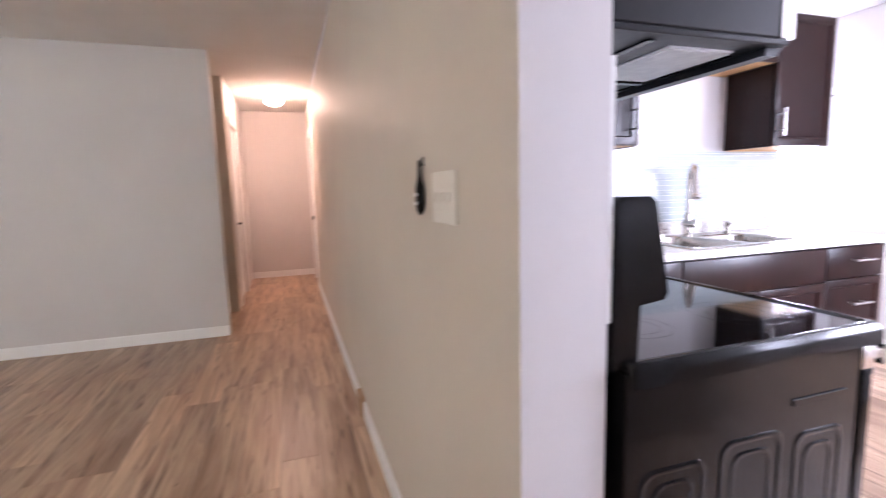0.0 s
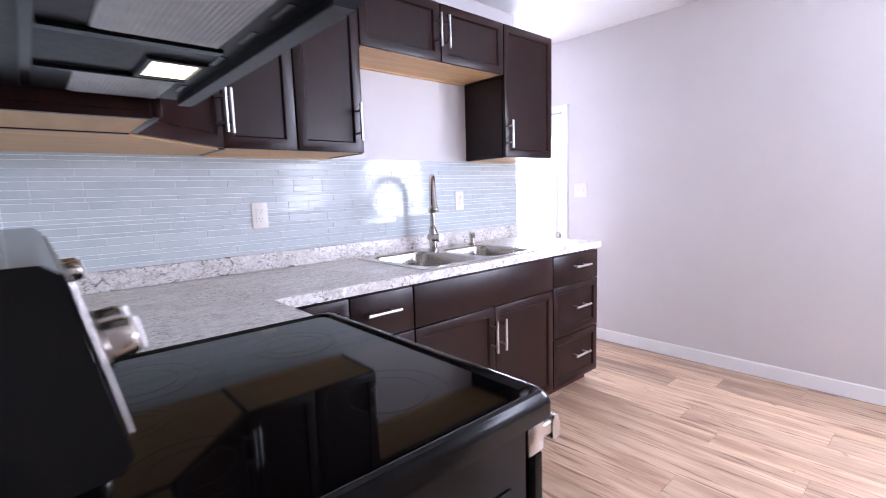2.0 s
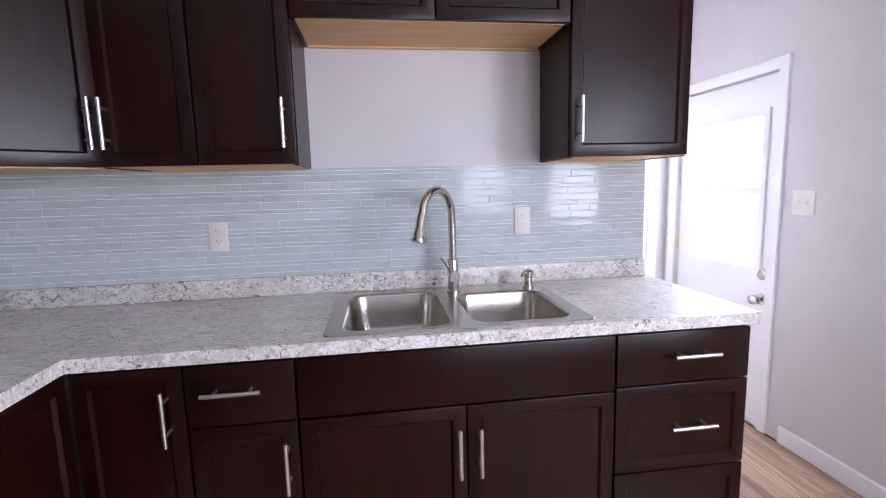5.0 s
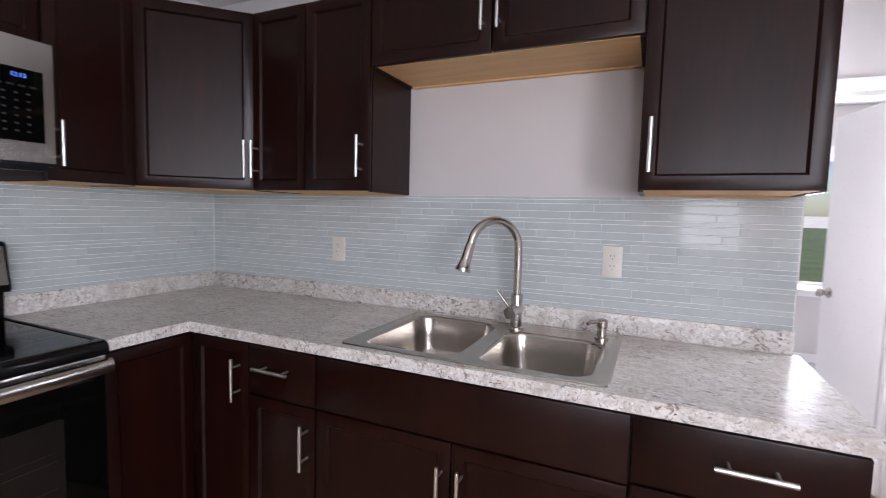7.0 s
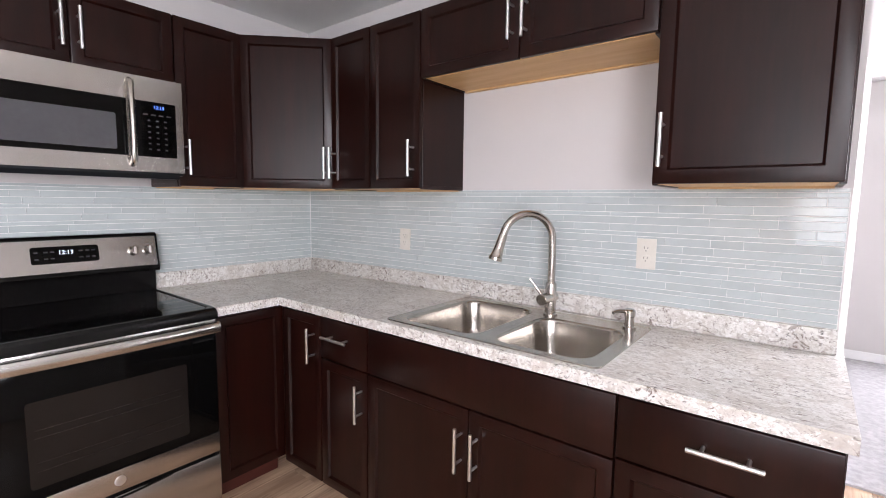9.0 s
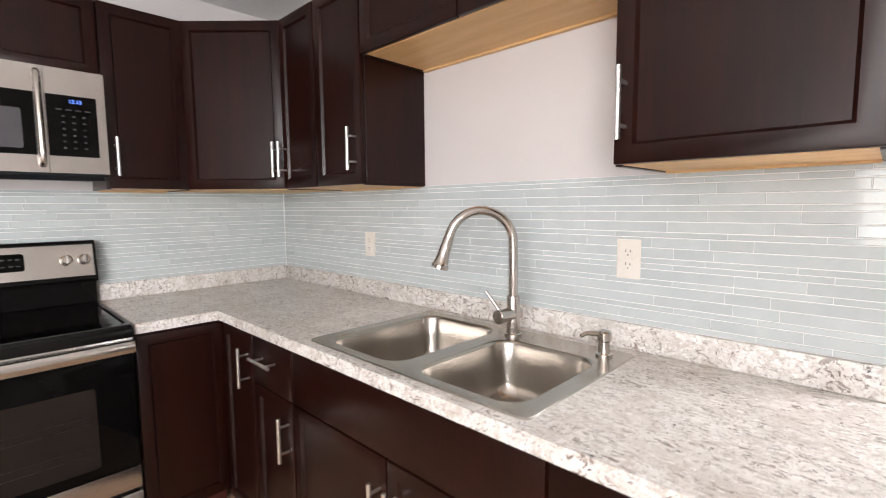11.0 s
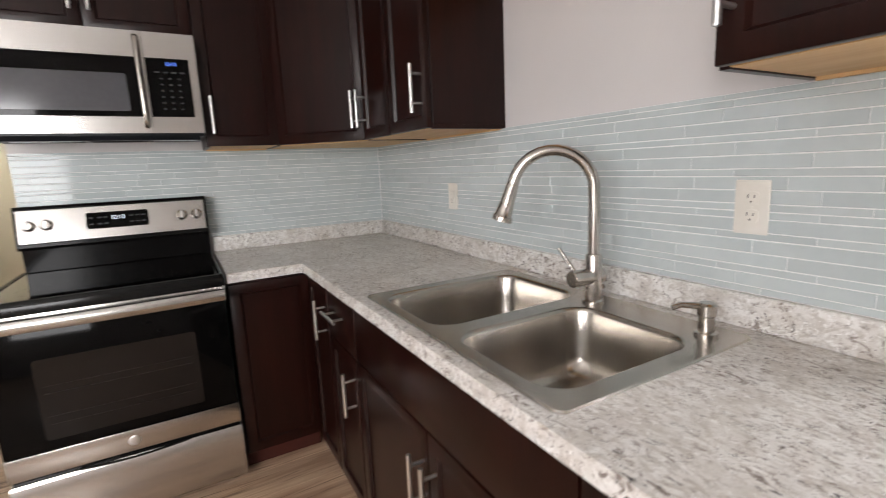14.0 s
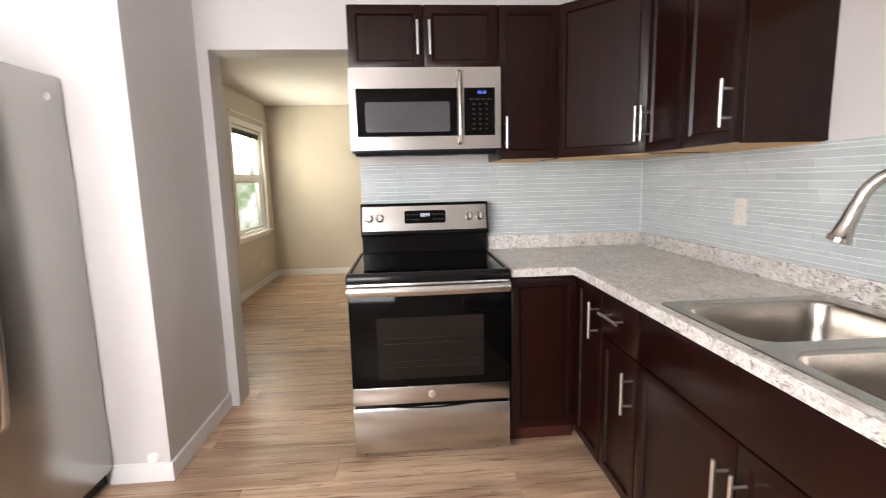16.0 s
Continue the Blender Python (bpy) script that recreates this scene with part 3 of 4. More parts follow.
for rx in (-0.60, 0.60):
    part("bracket", box(rx - 0.008, rx + 0.008, 0.001, 0.058, -0.018, -0.0085, 0.002), TRIM, rod)
for rx in (-0.672, 0.672):
    part("finial", lathe([(0.006, -0.012), (0.014, -0.006), (0.014, 0.006), (0.006, 0.012)], pose(rx, 0.050, 0, 0, 90, 0), 12), TRIM, rod)
window("window_4", "narrow white kitchen window letting in daylight", 2.50, 3.12, 0.98, 2.0, SOUTH, SOUTH - 0.12, 1.48, 1)
window("window_3", "white bedroom window full of daylight", 3.50, 4.40, 0.72, 2.0, 3.60, 3.72, 1.36, -1)

# ---------------- counters and cabinets ----------------
TOP = 0.914
counter = thing("countertop", "speckled cream and grey granite-look laminate countertop", "countertop")
b = sheet("z", 0.8745, TOP, 0.002, 2.736, -0.964, -0.002, [(1.355, 2.165, -0.604, -0.085), (0.659, 2.76, -0.97, -0.661)])
nosing = [e for e in b.edges if len(e.link_faces) == 2 and abs(e.verts[0].co.z - e.verts[1].co.z) < 1e-4 and e.calc_face_angle() > 1
          and (all(abs(v.co.y + 0.661) < 1e-4 and v.co.x > 0.65 for v in e.verts) or all(abs(v.co.x - 0.659) < 1e-4 and v.co.y < -0.660 for v in e.verts) or all(abs(v.co.x - 2.736) < 1e-4 for v in e.verts))]
bmesh.ops.bevel(b, geom=nosing, offset=0.014, segments=4, affect="EDGES")
part("worktop", b, STONE, counter)
b = box(0.0215, 2.716, -0.0215, -0.001, TOP + 0.0005, 0.994, 0.004, 2)
part("backsplash_lip", b, STONE, counter)
part("backsplash_lip", box(0.001, 0.0212, -0.962, -0.001, TOP + 0.0005, 0.994, 0.004, 2), STONE, counter)

ZB = 1.432
upper_cabinet(pose(0, -1.706, 1.883, 0, 0, 90), 0.752, 0.312, [(0, 0.376, 0.346), (0.376, 0.752, 0.406)], "short espresso-stained wall cabinet above the microwave")
upper_cabinet(pose(0, -0.953, ZB, 0, 0, 90), 0.320, 0.763, [(0, 0.320, 0.035)], "tall espresso-stained wall cabinet beside the microwave")
upper_cabinet(pose(0.638, 0, ZB), 0.613, 0.763, [(0, 0.295, 0.034), (0.295, 0.613, 0.578)], "espresso-stained two-door wall cabinet with bar pulls")
upper_cabinet(pose(1.252, 0, 1.904), 0.966, 0.291, [(0, 0.483, 0.455), (0.483, 0.966, 0.511)], "short espresso-stained bridge cabinet above the sink")
upper_cabinet(pose(2.219, 0, ZB + 0.006), 0.470, 0.757, [(0, 0.468, 0.028)], "espresso-stained single-door wall cabinet near the back door")

# diagonal corner cabinet
corner = thing("corner_cabinet", "diagonal espresso-stained corner wall cabinet", "cabinet", pose(0, 0, ZB), "kitchen wall cabinets")
CX, CY = 0.6375, -0.6325
P = [(0.001, -0.001), (0.001, CY), (0.310, CY), (CX, -0.310), (CX, -0.001)]
part("body", loops(bmesh.new(), [[Vector((x, y, z)) for x, y in P] for z in (0.012, 0.763)]), ESPRESSO, corner)
Q = [(0.003, -0.003), (0.003, CY + 0.004), (0.300, CY + 0.004), (CX - 0.004, -0.300), (CX - 0.004, -0.003)]
part("underside", loops(bmesh.new(), [[Vector((x, y, z)) for x, y in Q] for z in (0.0, 0.0115)]), MAPLE, corner, "raw maple underside")
ang = math.degrees(math.atan2(-0.310 - CY, CX - 0.310))
dw = math.hypot(-0.310 - CY, CX - 0.310)
door = front(corner, "door", 0.004, dw - 0.004, 0.004, 0.760, -0.0205, (dw - 0.046, 0.135, True))
door.matrix_basis = pose(0.310, CY, 0, 0, 0, ang)

FY = -0.645
base_cabinet(pose(0.644, 0, 0), 0.302, [("door", 0.012, 0.300, 0.085, 0.862, FY, (0.258, 0.728, True))], "narrow espresso-stained corner base cabinet")
base_cabinet(pose(0.947, 0, 0), 0.306, [("drawer", 0.003, 0.303, 0.680, 0.862, FY, (0.135, 0.788, False)), ("door", 0.003, 0.303, 0.085, 0.674, FY, (0.273, 0.546, True))], "espresso-stained base cabinet with one drawer and one door")
base_cabinet(pose(1.254, 0, 0), 0.993, [("false_front", 0.003, 0.990, 0.680, 0.862, FY), ("door", 0.003, 0.502, 0.085, 0.674, FY, (0.476, 0.534, True)), ("door", 0.506, 0.990, 0.085, 0.674, FY, (0.541, 0.534, True))],
             "wide espresso-stained sink base cabinet with two doors", 0.69)
base_cabinet(pose(2.248, 0, 0), 0.474, [("drawer", 0.003, 0.471, 0.690, 0.862, FY, (0.258, 0.790, False)), ("drawer", 0.003, 0.471, 0.385, 0.684, FY, (0.258, 0.546, False)), ("drawer", 0.003, 0.471, 0.085, 0.379, FY, (0.258, 0.248, False))],
             "espresso-stained three-drawer base cabinet")
base_cabinet(pose(0.005, -0.965, 0, 0, 0, 90), 0.334, [("door", 0.004, 0.330, 0.105, 0.862, -0.637)], "espresso-stained blind corner panel beside the stove")

# ---------------- sink, tap, dispenser ----------------
SX0, SX1, SY0, SY1, SZ = 1.336, 2.186, -0.622, -0.066, TOP + 0.0045
sink = thing("sink", "stainless steel double-bowl drop-in sink", "sink")
bowls = ((1.380, 1.738, -0.592, -0.105), (1.794, 2.142, -0.592, -0.180))
bm = bmesh.new()
edges = []
for row in [rounded(SX0, SX1, SY0, SY1, 0.022, SZ, 5)] + [rounded(x0, x1, y0, y1, 0.072, SZ, 9) for x0, x1, y0, y1 in bowls]:
    vs = [bm.verts.new(p) for p in row]
    edges += [bm.edges.new((vs[k], vs[(k + 1) % len(vs)])) for k in range(len(vs))]
bmesh.ops.triangle_fill(bm, edges=edges, use_beauty=True, normal=(0, 0, 1))
loops(bm, [rounded(SX0, SX1, SY0, SY1, 0.022, SZ, 5), rounded(SX0 - 0.003, SX1 + 0.003, SY0 - 0.003, SY1 + 0.003, 0.024, TOP + 0.0006, 5)], False, False)
bmesh.ops.remove_doubles(bm, verts=bm.verts[:], dist=0.0001)
part("rim", bm, STEEL, sink)
for x0, x1, y0, y1 in bowls:
    bm = bmesh.new()
    rows = []
    for grow, z, r in ((0, 0, 0.072), (0.003, -0.001, 0.070), (0.007, -0.005, 0.067), (0.009, -0.012, 0.065), (0.017, -0.08, 0.062), (0.024, -0.130, 0.06), (0.032, -0.155, 0.056), (0.046, -0.170, 0.05), (0.072, -0.177, 0.03)):
        rows.append(rounded(x0 + grow, x1 - grow, y0 + grow, y1 - grow, r, SZ + z, 9))
    loops(bm, rows, False, True)
    bmesh.ops.reverse_faces(bm, faces=bm.faces)
    me = finish("bowl", bm, STEEL, 50, False)
    ob = new("bowl", me)
    ob.parent = sink
    cx, cy = (x0 + x1) / 2, (y0 + y1) / 2 + 0.05
    part("drain", lathe([(0.045, 0), (0.044, 0.003), (0.034, 0.0035), (0.030, 0.001)], pose(cx, cy, SZ - 0.1768)), NICKEL, sink, "steel drain ring")

FX, FY2 = 1.805, -0.135
tap = thing("faucet", "brushed nickel gooseneck pull-down faucet", "faucet", pose(FX, FY2, SZ))
part("base", lathe([(0.029, 0), (0.029, 0.006), (0.0225, 0.010), (0.022, 0.128), (0.020, 0.134), (0.016, 0.135)]), NICKEL, tap)
tip = Vector((1.658 - FX, -0.318 - FY2, 0))
reach = tip.length
tip.normalize()
pts = [Vector((0, 0, 0.128)), Vector((0, 0, 0.20)), Vector((0, 0, 0.26))]
R = reach * 0.46
for k in range(1, 15):
    a = radians(180 - 168 * k / 14)
    pts.append(tip * (R + R * math.cos(a)) + Vector((0, 0, 0.308 + R * math.sin(a))))
e0 = pts[-1]
dirn = (pts[-1] - pts[-2]).normalized()
part("spout", tube(pts, 0.0155, 20), NICKEL, tap)
h0, h1 = e0, e0 + dirn * 0.106
head = tube([h0, h0 + dirn * 0.004, h0 + dirn * 0.055, h0 + dirn * 0.088, h0 + dirn * 0.093, h0 + dirn * 0.105, h1], [0.0160, 0.0172, 0.0195, 0.0240, 0.0282, 0.0282, 0.022], 20)
sp = part("spray_head", head, NICKEL, tap)
part("valve_hub", cyl((0, 0.030, 0.073), (-0.006, -0.078, 0.073), 0.0225, seg=22, bevel=0.003), NICKEL, tap)
part("lever", cyl((-0.004, -0.055, 0.078), (-0.058, -0.073, 0.152), 0.0055, 0.0045, 12), NICKEL, tap)

soap = thing("soap_dispenser", "brushed nickel soap dispenser on the sink rim", "soap dispenser", pose(2.122, -0.135, SZ))
part("collar", lathe([(0.024, 0), (0.024, 0.007), (0.017, 0.010), (0.016, 0.042), (0.0195, 0.046), (0.020, 0.068), (0.015, 0.073)]), NICKEL, soap)
part("nozzle", tube([(0, 0, 0.058), (-0.014, -0.016, 0.066), (-0.034, -0.042, 0.068), (-0.044, -0.056, 0.061)], [0.010, 0.008, 0.0065, 0.006], 12), NICKEL, soap)


# ---------------- outlets and switches ----------------
def outlet(name, m, label, gangs=1, kind="outlet"):
    """Cover plate; local z out of the wall, y up."""
    root = thing(name, label, "outlet" if kind == "outlet" else "switch", m)
    w = 0.072 + 0.046 * (gangs - 1)
    part("cover_plate", box(-w / 2, w / 2, -0.059, 0.059, 0, 0.006, 0.003, 2), PLATE, root)
    for g in range(gangs):
        gx = (g - (gangs - 1) / 2) * 0.046
        if kind == "outlet":
            for s in (-1, 1):
                b = loops(bmesh.new(), [rounded(gx - 0.0165, gx + 0.0165, s * 0.0195 - 0.0145, s * 0.0195 + 0.0145, 0.009, z, 4) for z in (0.0061, 0.0085)])
                rc = part("receptacle", b, PLATE, root)
                for dx, hh in ((-0.0065, 0.008), (0.0065, 0.0065)):
                    part("slot", box(gx + dx - 0.001, gx + dx + 0.001, s * 0.0195 + 0.001, s * 0.0195 + 0.001 + hh, 0.0086, 0.0089), SLOT, rc, "dark slot")
                part("slot", cyl((gx, s * 0.0195 - 0.007, 0.0086), (gx, s * 0.0195 - 0.007, 0.0089), 0.0022, seg=8), SLOT, rc, "dark slot")
            part("screw", cyl((gx, 0, 0.0061), (gx, 0, 0.0072), 0.003, seg=10), PLATE, root)
        else:
            part("toggle", box(gx - 0.005, gx + 0.005, -0.010, 0.012, 0.0061, 0.013, 0.002), PLATE, root)
            part("screw", cyl((gx, 0.030, 0.0061), (gx, 0.030, 0.0068), 0.003, seg=10), PLATE, root)
    return root


outlet("outlet", pose(2.136, -0.0115, 1.188, 90, 0, 0), "ivory duplex outlet on the glass tile backsplash")
o2 = outlet("outlet", pose(0.872, -0.0115, 1.168, 90, 0, 0), "ivory duplex outlet on the tile near the corner")
part("backing_plate", box(-0.047, 0.038, -0.068, 0.055, -0.002, -0.0002), PLATE, o2, "white plate edge behind the cover")
outlet("light_switch", pose(EAST - 0.0005, -0.04, 1.225, 90, 0, -90), "ivory two-gang switch beside the back door", 2, "switch")
outlet("light_switch", pose(-0.1655, -1.350, 1.212, 90, 0, -90), "ivory three-gang switch near the kitchen opening", 3, "switch")
outlet("outlet", pose(3.29, 3.5995, 0.30, 90, 0, 0), "ivory outlet low on the bedroom wall")
outlet("outlet", pose(-3.55, LSOUTH + 0.0005, 0.30, 90, 0, 180), "ivory outlet under the living room window")
hook = thing("key_fob", "black paddle-shaped key fob hanging beside the switch plate", "key fob", pose(-0.166, -1.185, 1.245))
prof = [(0.0, 0.006), (0.012, 0.016), (0.030, 0.022), (0.050, 0.023), (0.072, 0.018), (0.092, 0.011), (0.110, 0.008), (0.132, 0.008), (0.140, 0.005)]
b = bmesh.new()
loops(b, [[Vector((-0.012 - 0.011 * min(1, w / 0.018) * math.sin(6.2831853 * k / 16), w * math.cos(6.2831853 * k / 16), z - 0.078)) for k in range(16)] for z, w in prof])
part("fob_body", b, BLACK, hook)
part("hook", box(-0.004, -0.0005, -0.008, 0.008, 0.046, 0.070, 0.0015), BLACK, hook)
for kz in (-0.052, -0.030):
    part("key_tag", box(-0.0265, -0.0225, -0.012, 0.012, kz, kz + 0.008, 0.001), CHROME, hook, "pale metal tag")
blk = thing("wood_block", "small raw wood block closing a gap in the baseboard", "wood block", pose(-0.166, 0.17, 0))
part("block", box(-0.030, 0, -0.065, 0.065, 0.0005, 0.115, 0.004), TAN, blk)
stop = thing("door_stop", "white rubber door bumper on the wall", "door stop", pose(0.7065, -2.63, 0.112, 0, 90, 0))
part("bumper", lathe([(0.026, 0), (0.026, 0.008), (0.020, 0.018), (0.008, 0.022)]), TRIM, stop)

# ---------------- hall lamp ----------------
lamp = thing("ceiling_lamp", "lit round white glass ceiling lamp in the hall", "ceiling lamp", pose(-0.58, 3.75, H))
part("canopy", lathe([(0.075, -0.022), (0.085, -0.012), (0.085, 0.001)]), TRIM, lamp)
part("globe", lathe([(0.02, -0.150), (0.065, -0.140), (0.100, -0.105), (0.108, -0.07), (0.090, -0.035), (0.07, -0.0225)]), GLOBE, lamp, "glowing white glass globe")

# ---------------- range ----------------
SY, SW = -1.729, 0.757
rng = thing("stove", "freestanding stainless steel and black glass electric range", "stove", pose(0, SY, 0, 0, 0, 90))
# local: x along the wall 0..SW, -y toward the room
W = SW
body = box(0.010, W - 0.010, -0.640, -0.030, 0.045, 0.905, 0.003)
part("body", body, BLACK, rng)
for sx, nx in ((0.010, -1), (W - 0.010, 1)):
    side = bmesh.new()
    for u0, u1, v0, v1 in ((-0.60, -0.45, 0.16, 0.715), (-0.42, -0.25, 0.16, 0.735), (-0.22, -0.06, 0.16, 0.715)):
        ring = lambda g, d: [Vector((sx + nx * d, p.x, p.y)) for p in rounded(u0 + g, u1 - g, v0 + g, v1 - g, 0.03, 0, 5)]
        loops(side, [ring(0, 0.0003), ring(0.004, 0.0024), ring(0.010, 0.0024), ring(0.014, 0.0005)], False, False)
        loops(side, [ring(0.030, 0.0003), ring(0.033, 0.0018), ring(0.037, 0.0018), ring(0.040, 0.0005)], False, False)
    box(min(sx, sx + nx * 0.004), max(sx, sx + nx * 0.004), -0.60, -0.44, 0.775, 0.790, 0.0015, bm=side)
    part("side_embossing", side, BLACK, rng)
# cooktop
ct = bmesh.new()
loops(ct, [rounded(0.0, W, -0.700, -0.035, 0.012, z, 4) for z in (0.878, 0.902)] + [rounded(0.002, W - 0.002, -0.697, -0.036, 0.014, 0.914, 4), rounded(0.007, W - 0.007, -0.691, -0.038, 0.018, 0.9235, 4), rounded(0.013, W - 0.013, -0.684, -0.041, 0.024, 0.9255, 4),
           rounded(0.020, W - 0.020, -0.672, -0.046, 0.03, 0.923, 4), rounded(0.025, W - 0.025, -0.666, -0.05, 0.03, 0.9185, 4)])
cook = part("cooktop_frame", ct, BLACK, rng)
part("cooktop_glass", loops(bmesh.new(), [rounded(0.027, W - 0.027, -0.663, -0.052, 0.028, z, 4) for z in (0.9188, 0.9205)]), BGLASS, rng, "glossy black glass cooktop")
for cx, cy, r in ((0.19, -0.50, 0.105), (0.56, -0.50, 0.09), (0.19, -0.20, 0.08), (0.56, -0.20, 0.10), (0.375, -0.165, 0.05)):
    rb = bmesh.new()
    for rr in (r, r * 0.66):
        n0 = 40
        ri = [[rb.verts.new((cx + q * math.cos(6.2831853 * k / n0), cy + q * math.sin(6.2831853 * k / n0), 0.9208)) for k in range(n0)] for q in (rr - 0.0012, rr)]
        for k in range(n0):
            rb.faces.new((ri[0][k], ri[1][k], ri[1][(k + 1) % n0], ri[0][(k + 1) % n0]))
    part("burner_ring", rb, BRING, rng, "thin grey burner ring")
# back guard
part("back_guard", prism([(-0.012, 0.906), (-0.012, 1.195), (-0.024, 1.209), (-0.085, 1.209), (-0.097, 1.200), (-0.128, 1.038), (-0.120, 1.026), (-0.068, 1.020), (-0.064, 0.9235)], "x", 0.024, W - 0.006), BLACK, rng)
slope = math.degrees(math.atan2(0.031, 0.152))
PM = Matrix.Translation((0.021, -0.0975, 1.200)) @ pose(0, 0, 0, -slope, 0, 0)
pn = box(0.013, W - 0.037, -0.004, 0.0, -0.150, -0.006, 0.002)
pn.transform(PM)
cp = part("control_panel", pn, STEELV, rng, "brushed steel control panel")
ds = loops(bmesh.new(), [[Vector((p.x, y, p.y)) for p in rounded(0.250, 0.486, -0.108, -0.035, 0.010, 0, 4)] for y in (-0.0042, -0.0058)])
ds.transform(PM)
disp = part("display", ds, BGLASS, cp, "black glass clock display")
writing("clock_digits", "12:13", 0.024, PM @ pose(0.368, -0.0062, -0.062, 90, 0, 0), CLOCKW, disp, "white glowing clock digits")
kb = bmesh.new()
for kx in (0.268, 0.300, 0.322, 0.420, 0.444, 0.466):
    for kz in (-0.058, -0.086):
        box(kx - 0.007, kx + 0.007, -0.0062, -0.0058, kz - 0.003, kz + 0.003, bm=kb)
kb.transform(PM)
part("key_print", kb, KEYPRINT, disp, "small grey key markings")["kind"] = "stuff"
for kx in (0.052, 0.112, 0.622, 0.684):
    kn = lathe([(0.024, 0.0), (0.024, 0.004), (0.020, 0.006), (0.0185, 0.024), (0.016, 0.028)], PM @ pose(kx, -0.004, -0.075, 90, 0, 0))
    k0 = part("knob", kn, STEEL, cp, "polished steel burner knob")
    gb = box(-0.004, 0.004, -0.017, 0.017, 0.0281, 0.034, 0.0015)
    gb.transform(PM @ pose(kx, -0.004, -0.075, 90, 0, 0))
    part("grip", gb, CHROME, k0)
# oven door
part("oven_door", box(0.006, W - 0.006, -0.678, -0.642, 0.376, 0.822, 0.004, 2), OVENBLACK, rng, "black glass oven door")
part("oven_window", loops(bmesh.new(), [[Vector((p.x, y, p.y)) for p in rounded(0.130, W - 0.128, 0.412, 0.710, 0.012, 0, 4)] for y in (-0.6782, -0.6795)]), OVENGLASS, rng, "dark oven window")
for rz in (0.470, 0.500, 0.585, 0.612):
    part("oven_rack", cyl((0.15, -0.6797, rz), (W - 0.15, -0.6797, rz), 0.0013 if rz == 0.585 else 0.0009, seg=6), RACK, rng, "faint rack line behind the glass")
part("door_top_trim", box(0.006, W - 0.006, -0.682, -0.642, 0.8225, 0.874, 0.003, 2), STEELV, rng, "brushed steel door top")
hb = bmesh.new()
prof = [(0.0, 0.023), (0.009, 0.021), (0.015, 0.013), (0.017, 0.0), (0.015, -0.013), (0.009, -0.021), (0.0, -0.023), (-0.006, -0.014), (-0.007, 0.0), (-0.006, 0.014)]
rows = []
for k in range(13):
    hx = 0.008 + (W - 0.016) * k / 12
    bow = 0.715 + 0.014 * math.sin(math.pi * k / 12)
    rows.append([Vector((hx, -bow - p, 0.846 + q)) for p, q in prof])
loops(hb, rows)
for ex in (0.010, W - 0.034):
    box(ex, ex + 0.024, -0.712, -0.679, 0.838, 0.862, 0.003, bm=hb)
part("door_handle", hb, STEELV, rng, "curved brushed steel oven handle")
part("lower_trim", box(0.006, W - 0.006, -0.680, -0.642, 0.288, 0.373, 0.003, 2), STEELV, rng, "brushed steel band")
part("badge", lathe([(0.019, 0), (0.019, 0.002), (0.015, 0.0035), (0.006, 0.003)], pose(W / 2, -0.680, 0.330, 90, 0, 0)), CHROME, rng, "round chrome badge")
dp = prism([(-0.648, 0.042), (-0.676, 0.042), (-0.680, 0.048), (-0.680, 0.254), (-0.672, 0.268), (-0.648, 0.268)], "x", 0.006, W - 0.006)
part("storage_drawer", dp, STEELV, rng, "brushed steel storage drawer")
part("drawer_gap", box(0.012, W - 0.012, -0.660, -0.642, 0.2685, 0.2875), BLACK, rng)
gl = [Vector((0.20 + (W - 0.40) * k / 12, -0.6806, 0.2745 - 0.010 * math.sin(math.pi * k / 12))) for k in range(13)]
part("drawer_grip", tube(gl, 0.0045, 8), BLACK, rng, "dark curved finger grip")
for fx in (0.05, W - 0.05):
    for fy in (-0.60, -0.10):
        part("foot", cyl((fx, fy, 0.0005), (fx, fy, 0.045), 0.016, seg=12), BLACK, rng)

# ---------------- microwave ----------------
MY, MW, MZ = -1.704, 0.748, 1.476
mw = thing("microwave", "stainless steel over-the-range microwave with black glass door", "microwave", pose(-0.018, MY, MZ, 0, 0, 90))
part("case", box(0.003, MW - 0.003, -0.388, -0.020, 0.012, 0.392, 0.003), DGREY, mw)
part("front_frame", sheet("y", -0.420, -0.389, 0.001, 0.560, 0.012, 0.404, [(0.034, 0.530, 0.076, 0.306)]), STEELV, mw, "brushed steel door frame")
part("door_glass", box(0.0345, 0.5295, -0.416, -0.392, 0.0765, 0.3055), BGLASS, mw, "black glass door")
part("door_window", loops(bmesh.new(), [[Vector((p.x, y, p.y)) for p in rounded(0.076, 0.492, 0.098, 0.242, 0.008, 0, 3)] for y in (-0.4162, -0.4175)]), MWGLASS, mw, "grey see-through door window")
part("control_frame", sheet("y", -0.420, -0.389, 0.5615, MW - 0.001, 0.012, 0.404, [(0.563, MW - 0.030, 0.076, 0.306)]), STEELV, mw, "brushed steel control frame")
pan = part("control_panel", box(0.5635, MW - 0.0305, -0.418, -0.392, 0.0765, 0.3055), BGLASS, mw, "black control panel")
writing("clock_digits", "12:13", 0.019, pose(0.652, -0.4184, 0.284, 90, 0, 0), BLUE, pan, "blue glowing clock digits")
kb = bmesh.new()
for r in range(7):
    for c in range(4 if r == 0 else 3):
        kx = 0.600 + (c * 0.030 if r == 0 else 0.012 + c * 0.032)
        kz = 0.252 - r * 0.024
        box(kx - (0.009 if r == 0 else 0.005), kx + (0.009 if r == 0 else 0.005), -0.4184, -0.4181, kz - 0.003, kz + 0.003, bm=kb)
